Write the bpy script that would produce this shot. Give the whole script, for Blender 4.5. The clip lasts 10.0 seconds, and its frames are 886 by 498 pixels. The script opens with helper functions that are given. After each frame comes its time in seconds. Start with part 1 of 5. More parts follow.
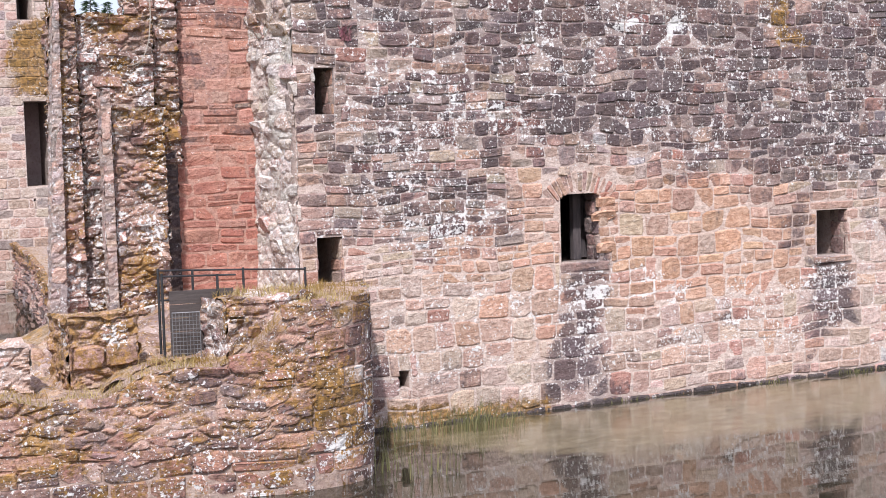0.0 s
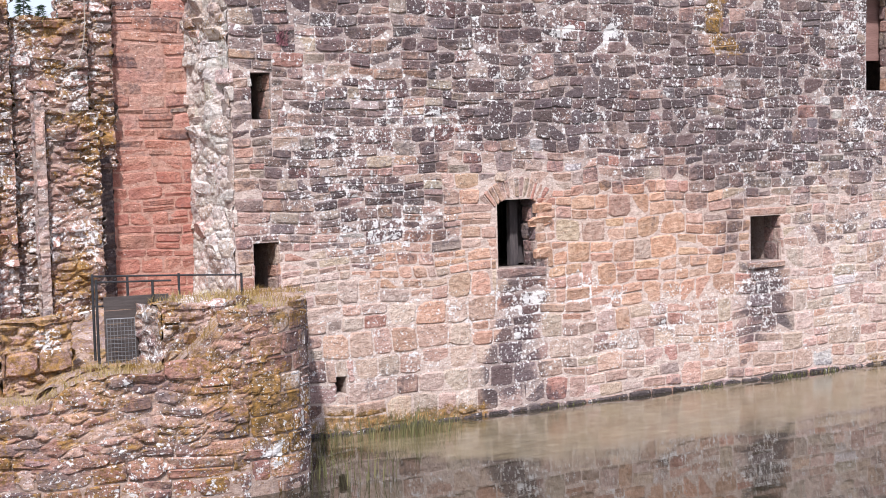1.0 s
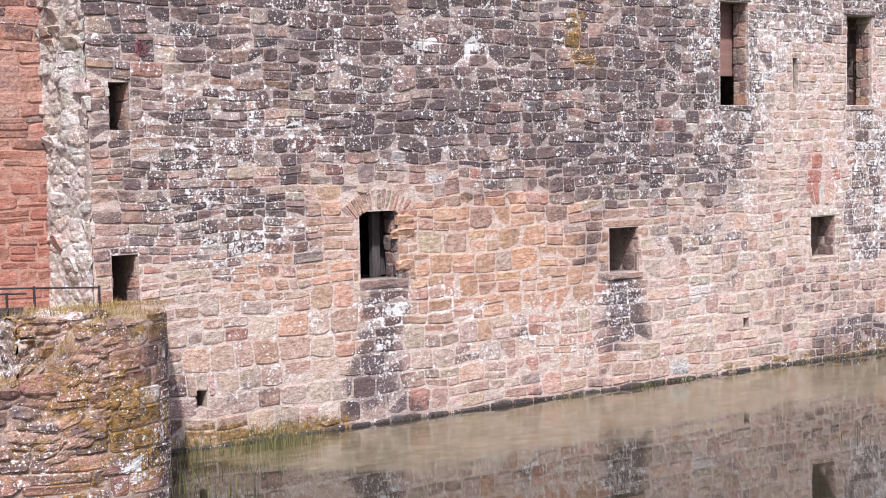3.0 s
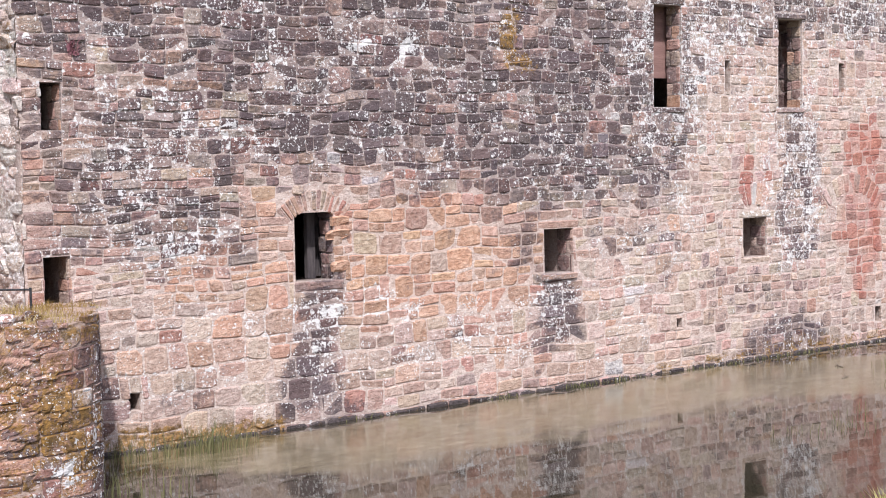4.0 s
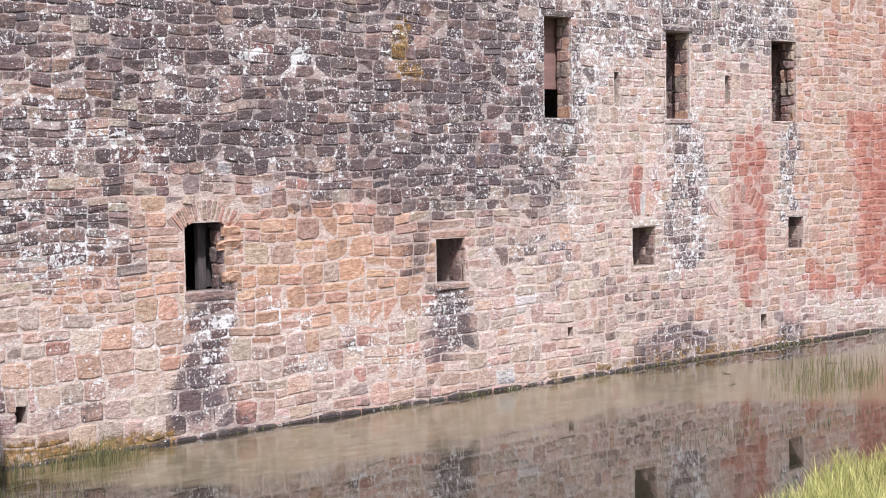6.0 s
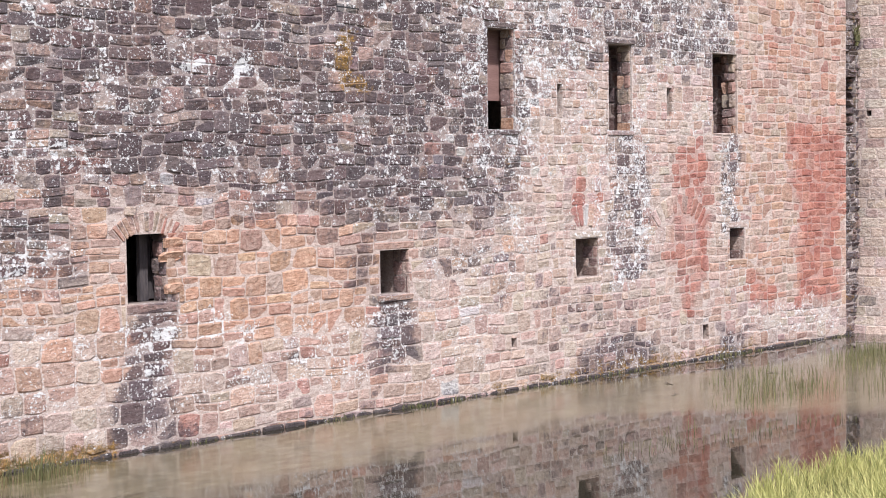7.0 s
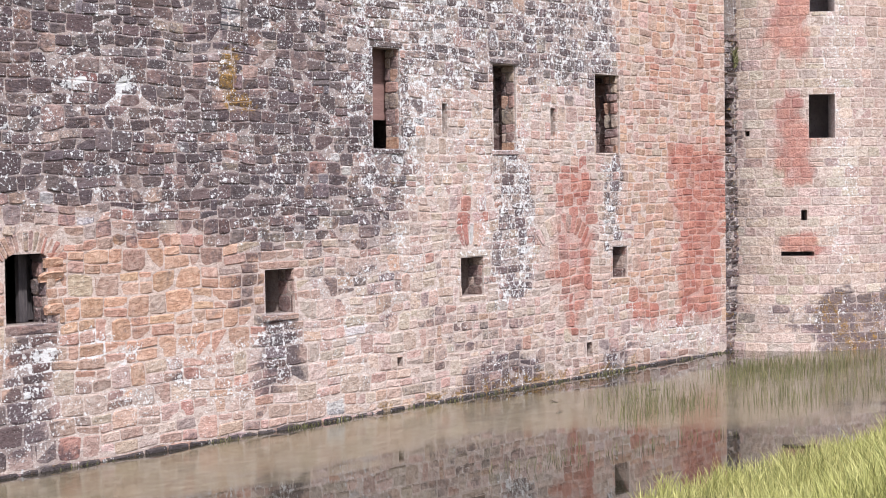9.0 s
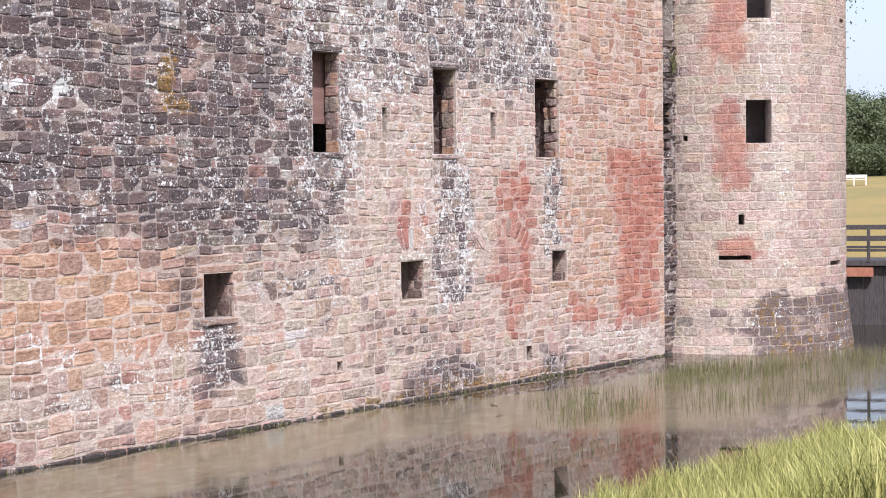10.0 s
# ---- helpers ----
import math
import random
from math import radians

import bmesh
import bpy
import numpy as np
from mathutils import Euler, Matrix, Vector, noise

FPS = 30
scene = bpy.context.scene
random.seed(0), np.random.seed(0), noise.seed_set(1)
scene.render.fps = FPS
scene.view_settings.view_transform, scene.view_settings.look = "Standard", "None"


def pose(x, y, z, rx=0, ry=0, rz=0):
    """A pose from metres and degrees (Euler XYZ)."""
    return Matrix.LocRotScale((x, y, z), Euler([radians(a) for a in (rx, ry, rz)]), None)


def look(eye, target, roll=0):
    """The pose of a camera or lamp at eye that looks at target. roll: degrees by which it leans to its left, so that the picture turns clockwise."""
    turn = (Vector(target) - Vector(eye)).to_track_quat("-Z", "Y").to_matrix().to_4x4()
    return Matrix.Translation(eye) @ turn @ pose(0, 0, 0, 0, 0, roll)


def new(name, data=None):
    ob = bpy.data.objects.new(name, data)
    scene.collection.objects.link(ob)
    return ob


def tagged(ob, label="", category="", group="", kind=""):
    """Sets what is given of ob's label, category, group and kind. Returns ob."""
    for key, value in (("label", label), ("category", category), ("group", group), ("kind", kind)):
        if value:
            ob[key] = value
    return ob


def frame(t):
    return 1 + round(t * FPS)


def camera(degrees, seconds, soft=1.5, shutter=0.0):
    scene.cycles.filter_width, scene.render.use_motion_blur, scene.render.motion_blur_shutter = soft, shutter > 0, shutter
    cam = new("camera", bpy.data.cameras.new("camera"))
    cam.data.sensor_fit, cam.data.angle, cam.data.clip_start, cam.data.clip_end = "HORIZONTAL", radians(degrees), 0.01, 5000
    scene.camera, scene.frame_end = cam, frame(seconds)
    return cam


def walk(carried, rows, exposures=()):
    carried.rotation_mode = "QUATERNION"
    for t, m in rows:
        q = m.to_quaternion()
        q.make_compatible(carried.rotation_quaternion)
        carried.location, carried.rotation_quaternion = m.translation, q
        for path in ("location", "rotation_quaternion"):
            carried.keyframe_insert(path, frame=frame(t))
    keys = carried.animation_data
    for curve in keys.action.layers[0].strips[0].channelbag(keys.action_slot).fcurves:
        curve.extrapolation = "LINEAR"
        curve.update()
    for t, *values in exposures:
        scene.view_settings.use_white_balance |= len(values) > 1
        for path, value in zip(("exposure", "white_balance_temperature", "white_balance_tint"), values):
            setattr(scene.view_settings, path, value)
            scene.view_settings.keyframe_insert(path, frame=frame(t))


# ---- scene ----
cam = camera(32.74, 10.0, 1.0)

# the tripod stands on the bank; seconds, heading from the wall's normal, tilt, lean
EYE = Vector((-13.65, -21.87, 4.72))
TURNS = [
    (0, 27.49, -4.26, -1.62),
    (0.5, 28.67, -4.20, -1.50),
    (1, 29.89, -4.11, -1.43),
    (1.5, 31.15, -4.00, -1.36),
    (2, 32.45, -3.88, -1.30),
    (2.5, 33.80, -3.81, -1.23),
    (4, 37.60, -3.78, -1.08),
    (4.5, 38.66, -3.78, -1.04),
    (5, 39.67, -3.74, -1.01),
    (5.5, 40.67, -3.63, -0.99),
    (7, 43.85, -3.08, -0.91),
    (7.5, 44.93, -2.86, -0.91),
    (8, 46.02, -2.67, -0.89),
    (8.5, 47.11, -2.54, -0.87),
    (9, 48.21, -2.42, -0.85),
    (9.5, 49.33, -2.35, -0.80),
    (10, 50.49, -2.30, -0.74),
]


def aim(yaw, tilt):
    a, b = radians(yaw), radians(tilt)
    return EYE + 10 * Vector((math.sin(a) * math.cos(b), math.cos(a) * math.cos(b), math.sin(b)))


walk(cam, [(t, look(EYE, aim(yaw, tilt), lean)) for t, yaw, tilt, lean in TURNS],
     exposures=[(0, 0.90, 5950, 12), (10, 0.81, 5850, 9)])

# ---- light ----
SUN_AZ, SUN_EL = 213.0, 50.0     # degrees from +y towards +x, and above the horizon
world = bpy.data.worlds.new("world")
scene.world = world
world.use_nodes = True
sky = world.node_tree.nodes.new("ShaderNodeTexSky")
sky.sky_type, sky.sun_disc = "NISHITA", False
sky.sun_elevation, sky.sun_rotation = radians(SUN_EL), radians(SUN_AZ)
sky.air_density, sky.dust_density, sky.ozone_density = 1.0, 4.0, 1.0
background = world.node_tree.nodes["Background"]
background.inputs["Strength"].default_value = 0.10
haze = world.node_tree.nodes.new("ShaderNodeMix")      # thin bright cloud over the blue
haze.data_type = "RGBA"
haze.inputs[0].default_value = 0.72
haze.inputs[7].default_value = (5.9, 6.1, 6.9, 1)
world.node_tree.links.new(sky.outputs[0], haze.inputs[6])
world.node_tree.links.new(haze.outputs[2], background.inputs["Color"])
sun = new("sun", bpy.data.lights.new("sun", "SUN"))
sun.data.energy, sun.data.angle, sun.data.color = 3.1, radians(2.0), (1.0, 0.95, 0.88)
sun_way = Vector((math.sin(radians(SUN_AZ)) * math.cos(radians(SUN_EL)), math.cos(radians(SUN_AZ)) * math.cos(radians(SUN_EL)), math.sin(radians(SUN_EL))))
sun.matrix_world = look(sun_way * 60, (0, 0, 0))


# ---- materials ----
def material(name):
    m = bpy.data.materials.new(name)
    m.use_nodes = True
    return m, m.node_tree.nodes, m.node_tree.links, m.node_tree.nodes["Principled BSDF"]


def mixer(nodes, links, fac, a, b, mode="MIX"):
    """A colour mix; a and b are sockets or colours, fac a socket or a number."""
    n = nodes.new("ShaderNodeMix")
    n.data_type, n.blend_type = "RGBA", mode
    for slot, v in ((0, fac), (6, a), (7, b)):
        if isinstance(v, (int, float)):
            n.inputs[slot].default_value = v
        elif isinstance(v, tuple):
            n.inputs[slot].default_value = (*v[:3], 1)
        else:
            links.new(v, n.inputs[slot])
    return n.outputs[2]


def calc(nodes, links, op, a, b=0.0, clamp=False):
    n = nodes.new("ShaderNodeMath")
    n.operation, n.use_clamp = op, clamp
    for slot, v in ((0, a), (1, b)):
        if isinstance(v, (int, float)):
            n.inputs[slot].default_value = v
        else:
            links.new(v, n.inputs[slot])
    return n.outputs[0]


def step(nodes, links, v, lo, hi):
    n = nodes.new("ShaderNodeMapRange")
    n.interpolation_type = "SMOOTHSTEP"
    n.inputs[1].default_value, n.inputs[2].default_value = lo, hi
    links.new(v, n.inputs[0])
    return n.outputs[0]


def grain(nodes, links, scale, detail=4.0, rough=0.6, stretch=(1, 1, 1), shift=0.0):
    geo = nodes.new("ShaderNodeNewGeometry")
    mp = nodes.new("ShaderNodeMapping")
    mp.inputs["Scale"].default_value = stretch
    mp.inputs["Location"].default_value = (shift, shift * 0.7, shift * 1.3)
    links.new(geo.outputs["Position"], mp.inputs[0])
    n = nodes.new("ShaderNodeTexNoise")
    n.inputs["Scale"].default_value, n.inputs["Detail"].default_value, n.inputs["Roughness"].default_value = scale, detail, rough
    links.new(mp.outputs[0], n.inputs["Vector"])
    return n.outputs[0]


def relief(nodes, links, bsdf, height, distance, strength=1.0):
    b = nodes.new("ShaderNodeBump")
    b.inputs["Distance"].default_value, b.inputs["Strength"].default_value = distance, strength
    links.new(height, b.inputs["Height"])
    links.new(b.outputs[0], bsdf.inputs["Normal"])


def weathered(name, mortar=False):
    """Sandstone or its mortar: own tone from 'tone', and crust, lichen and moss where 'wear' tells that they grow."""
    m, N, L, bsdf = material(name)
    tone, wear = N.new("ShaderNodeAttribute"), N.new("ShaderNodeAttribute")
    tone.attribute_name, wear.attribute_name = "tone", "wear"
    sep = N.new("ShaderNodeSeparateColor")
    L.new(wear.outputs["Color"], sep.inputs[0])
    crust, lichen, moss = sep.outputs[0], sep.outputs[1], sep.outputs[2]
    big = grain(N, L, 2.2, 5, 0.62)
    mid = grain(N, L, 9.0, 5, 0.65, shift=3)
    bed = grain(N, L, 7.0, 4, 0.65, (1, 1, 2.6), 11)
    fine = grain(N, L, 46.0, 3, 0.7, shift=7)
    # own colour, mottled at three scales, with bedding streaks and dark grains
    low, high = mixer(N, L, 1.0, tone.outputs["Color"], (0.76, 0.71, 0.69), "MULTIPLY"), mixer(N, L, 0.16, tone.outputs["Color"], (0.74, 0.62, 0.55))
    c = mixer(N, L, step(N, L, mid, 0.30, 0.70), low, high)
    c = mixer(N, L, calc(N, L, "MULTIPLY", step(N, L, bed, 0.52, 0.70), 0.55), c, mixer(N, L, 1.0, c, (0.62, 0.55, 0.54), "MULTIPLY"))
    c = mixer(N, L, step(N, L, big, 0.56, 0.74), c, mixer(N, L, 0.28, c, (0.62, 0.52, 0.46)))
    c = mixer(N, L, step(N, L, fine, 0.54, 0.64), c, mixer(N, L, 1.0, c, (0.64, 0.58, 0.57), "MULTIPLY"))
    # red iron stain that runs down across the joints
    run = grain(N, L, 3.4, 5, 0.7, (1.6, 1.6, 0.35), 91)
    r = calc(N, L, "ADD", wear.outputs["Alpha"], calc(N, L, "MULTIPLY", calc(N, L, "SUBTRACT", run, 0.5), 1.5))
    r = calc(N, L, "ADD", r, calc(N, L, "MULTIPLY", calc(N, L, "SUBTRACT", mid, 0.5), 0.7))
    r = step(N, L, r, 0.26, 1.12)
    rust = mixer(N, L, step(N, L, big, 0.35, 0.65), (0.285, 0.086, 0.068), (0.52, 0.215, 0.155))
    rust = mixer(N, L, 0.18, rust, c)
    rust = mixer(N, L, step(N, L, fine, 0.5, 0.66), rust, (0.27, 0.11, 0.09))
    c = mixer(N, L, calc(N, L, "MULTIPLY", r, 0.70 if mortar else 0.82), c, rust)
    # black crust, in clouds that cross the joints and in flecks
    fleck = grain(N, L, 17.0, 4, 0.7, shift=71)
    s = calc(N, L, "ADD", crust, calc(N, L, "MULTIPLY", calc(N, L, "SUBTRACT", big, 0.5), 1.3))
    s = calc(N, L, "ADD", s, calc(N, L, "MULTIPLY", calc(N, L, "SUBTRACT", mid, 0.5), 0.8))
    s = calc(N, L, "ADD", s, calc(N, L, "MULTIPLY", calc(N, L, "SUBTRACT", fleck, 0.5), 1.1))
    s = step(N, L, s, 0.34, 0.92)
    dark = mixer(N, L, step(N, L, fine, 0.35, 0.7), (0.036, 0.028, 0.031), (0.185, 0.150, 0.150))
    dark = mixer(N, L, 0.5, dark, mixer(N, L, 1.0, c, (0.36, 0.335, 0.40), "MULTIPLY"))
    c = mixer(N, L, calc(N, L, "MULTIPLY", s, 0.54 if mortar else 0.94), c, dark)
    # ochre moss
    g = calc(N, L, "ADD", moss, calc(N, L, "MULTIPLY", calc(N, L, "SUBTRACT", grain(N, L, 5.0, 6, 0.75, shift=21), 0.5), 1.6))
    g = calc(N, L, "ADD", g, calc(N, L, "MULTIPLY", calc(N, L, "SUBTRACT", grain(N, L, 21.0, 4, 0.7, shift=81), 0.5), 1.3))
    g = step(N, L, g, 0.45, 0.85)
    c = mixer(N, L, calc(N, L, "MULTIPLY", g, 0.86), c, mixer(N, L, step(N, L, mid, 0.35, 0.65), (0.100, 0.060, 0.020), (0.355, 0.190, 0.044)))
    # crusts of white lichen: specks, rosettes and larger clouds
    colony = calc(N, L, "MULTIPLY", calc(N, L, "SUBTRACT", grain(N, L, 1.1, 4, 0.65, shift=51), 0.5), 0.8)
    grows = calc(N, L, "ADD", lichen, colony)
    l0 = calc(N, L, "ADD", calc(N, L, "MULTIPLY", grows, 0.24), grain(N, L, 27.0, 2, 0.5, shift=61))
    l1 = calc(N, L, "ADD", calc(N, L, "MULTIPLY", grows, 0.30), grain(N, L, 11.0, 3, 0.55, shift=31))
    l2 = calc(N, L, "ADD", calc(N, L, "MULTIPLY", grows, 0.30), grain(N, L, 3.6, 5, 0.62, shift=41))
    l = calc(N, L, "MAXIMUM", step(N, L, l1, 0.80, 0.85), step(N, L, l2, 0.895, 0.95))
    l = calc(N, L, "MAXIMUM", l, calc(N, L, "MULTIPLY", step(N, L, l0, 0.755, 0.80), 0.85))
    c = mixer(N, L, calc(N, L, "MULTIPLY", l, 0.92), c, mixer(N, L, fine, (0.55, 0.51, 0.50), (0.80, 0.77, 0.76)))
    L.new(c, bsdf.inputs["Base Color"])
    bsdf.inputs["Roughness"].default_value = 0.92
    bsdf.inputs["Specular IOR Level"].default_value = 0.2
    h = calc(N, L, "ADD", calc(N, L, "MULTIPLY", mid, 1.0), calc(N, L, "MULTIPLY", bed, 0.45))
    h = calc(N, L, "ADD", h, calc(N, L, "MULTIPLY", fine, 0.25))
    relief(N, L, bsdf, h, 0.04 if mortar else 0.06, 0.9)
    return m


def grained(name, a, b, scale=8.0, rough=0.85, stretch=(1, 1, 1), bump=0.01, metal=0.0):
    """A plain surface of two tones with grain at two scales and fine relief."""
    m, N, L, bsdf = material(name)
    n1, n2 = grain(N, L, scale, 5, 0.65, stretch), grain(N, L, scale * 6, 3, 0.6, stretch, 5)
    c = mixer(N, L, step(N, L, n1, 0.3, 0.7), a, b)
    c = mixer(N, L, step(N, L, n2, 0.5, 0.75), c, mixer(N, L, 1.0, c, (0.68, 0.66, 0.64), "MULTIPLY"))
    L.new(c, bsdf.inputs["Base Color"])
    bsdf.inputs["Roughness"].default_value, bsdf.inputs["Metallic"].default_value = rough, metal
    relief(N, L, bsdf, calc(N, L, "ADD", n1, n2), bump)
    return m


def leafy(name, a, b, tip=None, rough=0.6):
    """Leaves and blades: tone differs from one to the next."""
    m, N, L, bsdf = material(name)
    geo = N.new("ShaderNodeNewGeometry")
    c = mixer(N, L, geo.outputs["Random Per Island"], a, b)
    c = mixer(N, L, step(N, L, grain(N, L, 0.9, 4), 0.45, 0.65), c, tip or b)
    L.new(c, bsdf.inputs["Base Color"])
    bsdf.inputs["Roughness"].default_value = rough
    bsdf.inputs["Specular IOR Level"].default_value = 0.25
    return m


STONE = weathered("weathered_sandstone")
MORTAR = weathered("lime_mortar", True)
MOAT_WATER, N, L, bsdf = material("moat_water")
geo = N.new("ShaderNodeNewGeometry")
sep = N.new("ShaderNodeSeparateXYZ")
L.new(geo.outputs["Position"], sep.inputs[0])
wander = calc(N, L, "MULTIPLY", calc(N, L, "SUBTRACT", grain(N, L, 0.6, 8, 0.72, (0.8, 2.2, 1)), 0.5), 4.5)
widen = calc(N, L, "MULTIPLY", step(N, L, sep.outputs[0], 7.5, 13.5), 4.0)
film = step(N, L, calc(N, L, "ADD", calc(N, L, "ADD", sep.outputs[1], widen), wander), -4.6, -2.7)
# open water in a strip along the wall's foot, wider towards the gatehouse
strip_wide = calc(N, L, "MULTIPLY", step(N, L, sep.outputs[0], 9.0, 17.0), 1.5)
near_wall = calc(N, L, "ADD", calc(N, L, "ADD", sep.outputs[1], strip_wide), calc(N, L, "MULTIPLY", wander, 0.55))
film = calc(N, L, "MULTIPLY", film, calc(N, L, "SUBTRACT", 1.0, step(N, L, near_wall, -0.55, -0.05)))
beside = calc(N, L, "ADD", calc(N, L, "ADD", sep.outputs[0], calc(N, L, "MULTIPLY", sep.outputs[1], 0.65)), wander)
film = calc(N, L, "MULTIPLY", film, step(N, L, beside, -4.7, -3.6))
film = calc(N, L, "MULTIPLY", film, calc(N, L, "SUBTRACT", 1.0, step(N, L, sep.outputs[0], 26.0, 29.0)))
gaps = step(N, L, grain(N, L, 2.6, 6, 0.75, (0.35, 2.2, 1), 33), 0.56, 0.70)
film = calc(N, L, "MULTIPLY", film, calc(N, L, "SUBTRACT", 1.0, calc(N, L, "MULTIPLY", gaps, 0.6)))
drift = grain(N, L, 2.4, 5, 0.7, (1, 3.0, 1), 13)
scum = mixer(N, L, step(N, L, drift, 0.35, 0.68), (0.110, 0.088, 0.047), (0.235, 0.195, 0.126))
scum = mixer(N, L, step(N, L, grain(N, L, 12, 5, 0.75, (0.6, 3, 1), 2), 0.48, 0.62), scum, (0.115, 0.092, 0.045))
L.new(mixer(N, L, calc(N, L, "MULTIPLY", film, 0.92), (0.028, 0.024, 0.016), scum), bsdf.inputs["Base Color"])
veil = N.new("ShaderNodeMapRange")
veil.inputs[3].default_value, veil.inputs[4].default_value = 0.006, 0.16
L.new(film, veil.inputs[0])
L.new(veil.outputs[0], bsdf.inputs["Roughness"])
bsdf.inputs["IOR"].default_value = 1.62
ripple = calc(N, L, "ADD", grain(N, L, 3.0, 3, 0.5, (0.5, 2.0, 1)), calc(N, L, "MULTIPLY", grain(N, L, 16, 2, 0.5, (0.5, 1.6, 1), 4), 0.25))
relief(N, L, bsdf, ripple, 0.0010, 0.5)

REED = leafy("reed_blades", (0.125, 0.145, 0.038), (0.64, 0.56, 0.22), (0.36, 0.345, 0.105))
SEDGE = leafy("sedge_blades", (0.075, 0.078, 0.032), (0.21, 0.18, 0.085), (0.115, 0.112, 0.048))
STRAW = leafy("dry_grass", (0.24, 0.17, 0.06), (0.40, 0.31, 0.14), (0.22, 0.13, 0.035))
LEAF = leafy("tree_leaves", (0.075, 0.092, 0.042), (0.14, 0.155, 0.080), (0.105, 0.12, 0.06))
NEEDLE = leafy("conifer_needles", (0.025, 0.045, 0.025), (0.055, 0.085, 0.045))
BARK = grained("bark", (0.10, 0.075, 0.055), (0.20, 0.16, 0.13), 6, 0.9, (1, 1, 0.3), 0.03)
OLD_OAK = grained("aged_oak", (0.045, 0.036, 0.040), (0.105, 0.085, 0.085), 5, 0.85, (6, 6, 0.6), 0.01)
GREY_BOARD = grained("weathered_boards", (0.052, 0.040, 0.038), (0.085, 0.067, 0.062), 5, 0.85, (0.6, 1, 7), 0.006)
BLACK_IRON = grained("black_painted_iron", (0.015, 0.015, 0.018), (0.035, 0.033, 0.036), 20, 0.45, bump=0.001)
WIRE = grained("galvanised_wire", (0.16, 0.16, 0.17), (0.27, 0.27, 0.28), 30, 0.5, bump=0.0005, metal=0.6)
WHITE_PAINT = grained("white_paint", (0.72, 0.71, 0.68), (0.80, 0.79, 0.77), 6, 0.6, bump=0.002)
RUST_PAINT = grained("red_oxide_steel", (0.36, 0.13, 0.08), (0.45, 0.19, 0.12), 4, 0.7, bump=0.002)
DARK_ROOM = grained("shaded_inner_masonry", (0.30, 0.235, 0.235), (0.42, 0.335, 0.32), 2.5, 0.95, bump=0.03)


# ---- building tools ----
def lerp(a, b, f):
    return a + (b - a) * f


def fade(v, lo, hi):
    f = min(max((v - lo) / (hi - lo), 0.0), 1.0)
    return f * f * (3 - 2 * f)


def patch(x, z, x0, x1, z0, z1, soft=0.4):
    """1 inside a rectangle with soft, wandering edges, 0 outside."""
    w = 0.55 * noise.noise((x * 0.8, z * 0.8, 4.2)) + 0.32 * noise.noise((x * 2.3, z * 1.6, 7.7)) + 0.18 * noise.noise((x * 5, z * 3, 1.1))
    w *= min(1.0, soft * 2.5)
    return (fade(x + w, x0 - soft, x0 + soft) * (1 - fade(x + w, x1 - soft, x1 + soft))
            * fade(z - w, z0 - soft, z0 + soft) * (1 - fade(z - w, z1 - soft, z1 + soft)))


class Bag:
    """Collects stones with their tones, to become one mesh or one mesh each."""

    def __init__(self):
        self.verts, self.faces, self.tone, self.wear = [], [], [], []

    def add(self, verts, faces, tone, wear):
        base = len(self.verts)
        self.verts += verts
        self.faces += [tuple(base + i for i in f) for f in faces]
        self.tone += tone
        self.wear += wear

    def mesh(self, name, mat, smooth=False):
        me = bpy.data.meshes.new(name)
        me.from_pydata([tuple(v) for v in self.verts], [], self.faces)
        for key, rows in (("tone", self.tone), ("wear", self.wear)):
            a = me.attributes.new(key, "FLOAT_COLOR", "POINT")
            a.data.foreach_set("color", np.array([(*r[:3], r[3] if len(r) > 3 else 0.0) for r in rows], dtype=np.float32).ravel())
        me.materials.append(mat)
        if smooth:
            me.polygons.foreach_set("use_smooth", [True] * len(me.polygons))
        me.update()
        return me


def part(name, bm, mat, parent, label=""):
    """Links a bmesh as one mesh object under a thing or a part."""
    me = bpy.data.meshes.new(name)
    bm.to_mesh(me)
    bm.free()
    me.materials.append(mat)
    ob = new(name, me)
    ob.parent = parent
    return tagged(ob, label)


def thing(name, label, category, group="", kind="", at=(0, 0, 0)):
    ob = new(name)
    ob.empty_display_size = 0.1
    ob.location = at
    return tagged(ob, label, category, group, kind)


def block(bm, x0, x1, y0, y1, z0, z1, bevel=0.0, m=None):
    """A box with rounded edges, added to bm."""
    got = bmesh.ops.create_cube(bm, size=1.0, matrix=(m or Matrix()) @ Matrix.Translation(((x0 + x1) / 2, (y0 + y1) / 2, (z0 + z1) / 2))
                                @ Matrix.Diagonal((x1 - x0, y1 - y0, z1 - z0, 1)))
    if bevel:
        edges = {e for v in got["verts"] for e in v.link_edges}
        bmesh.ops.bevel(bm, geom=list(edges), offset=bevel, segments=2, affect="EDGES", profile=0.6)
    return bm


def boxed(*a, **k):
    return block(bmesh.new(), *a, **k)


def rod(bm, a, b, r0, r1=None, sides=8):
    a, b = Vector(a), Vector(b)
    turn = (b - a).to_track_quat("Z", "Y").to_matrix().to_4x4()
    bmesh.ops.create_cone(bm, cap_ends=True, segments=sides, radius1=r0, radius2=r0 if r1 is None else r1, depth=(b - a).length,
                          matrix=Matrix.Translation((a + b) / 2) @ turn)
    return bm


def rods(*a, **k):
    return rod(bmesh.new(), *a, **k)


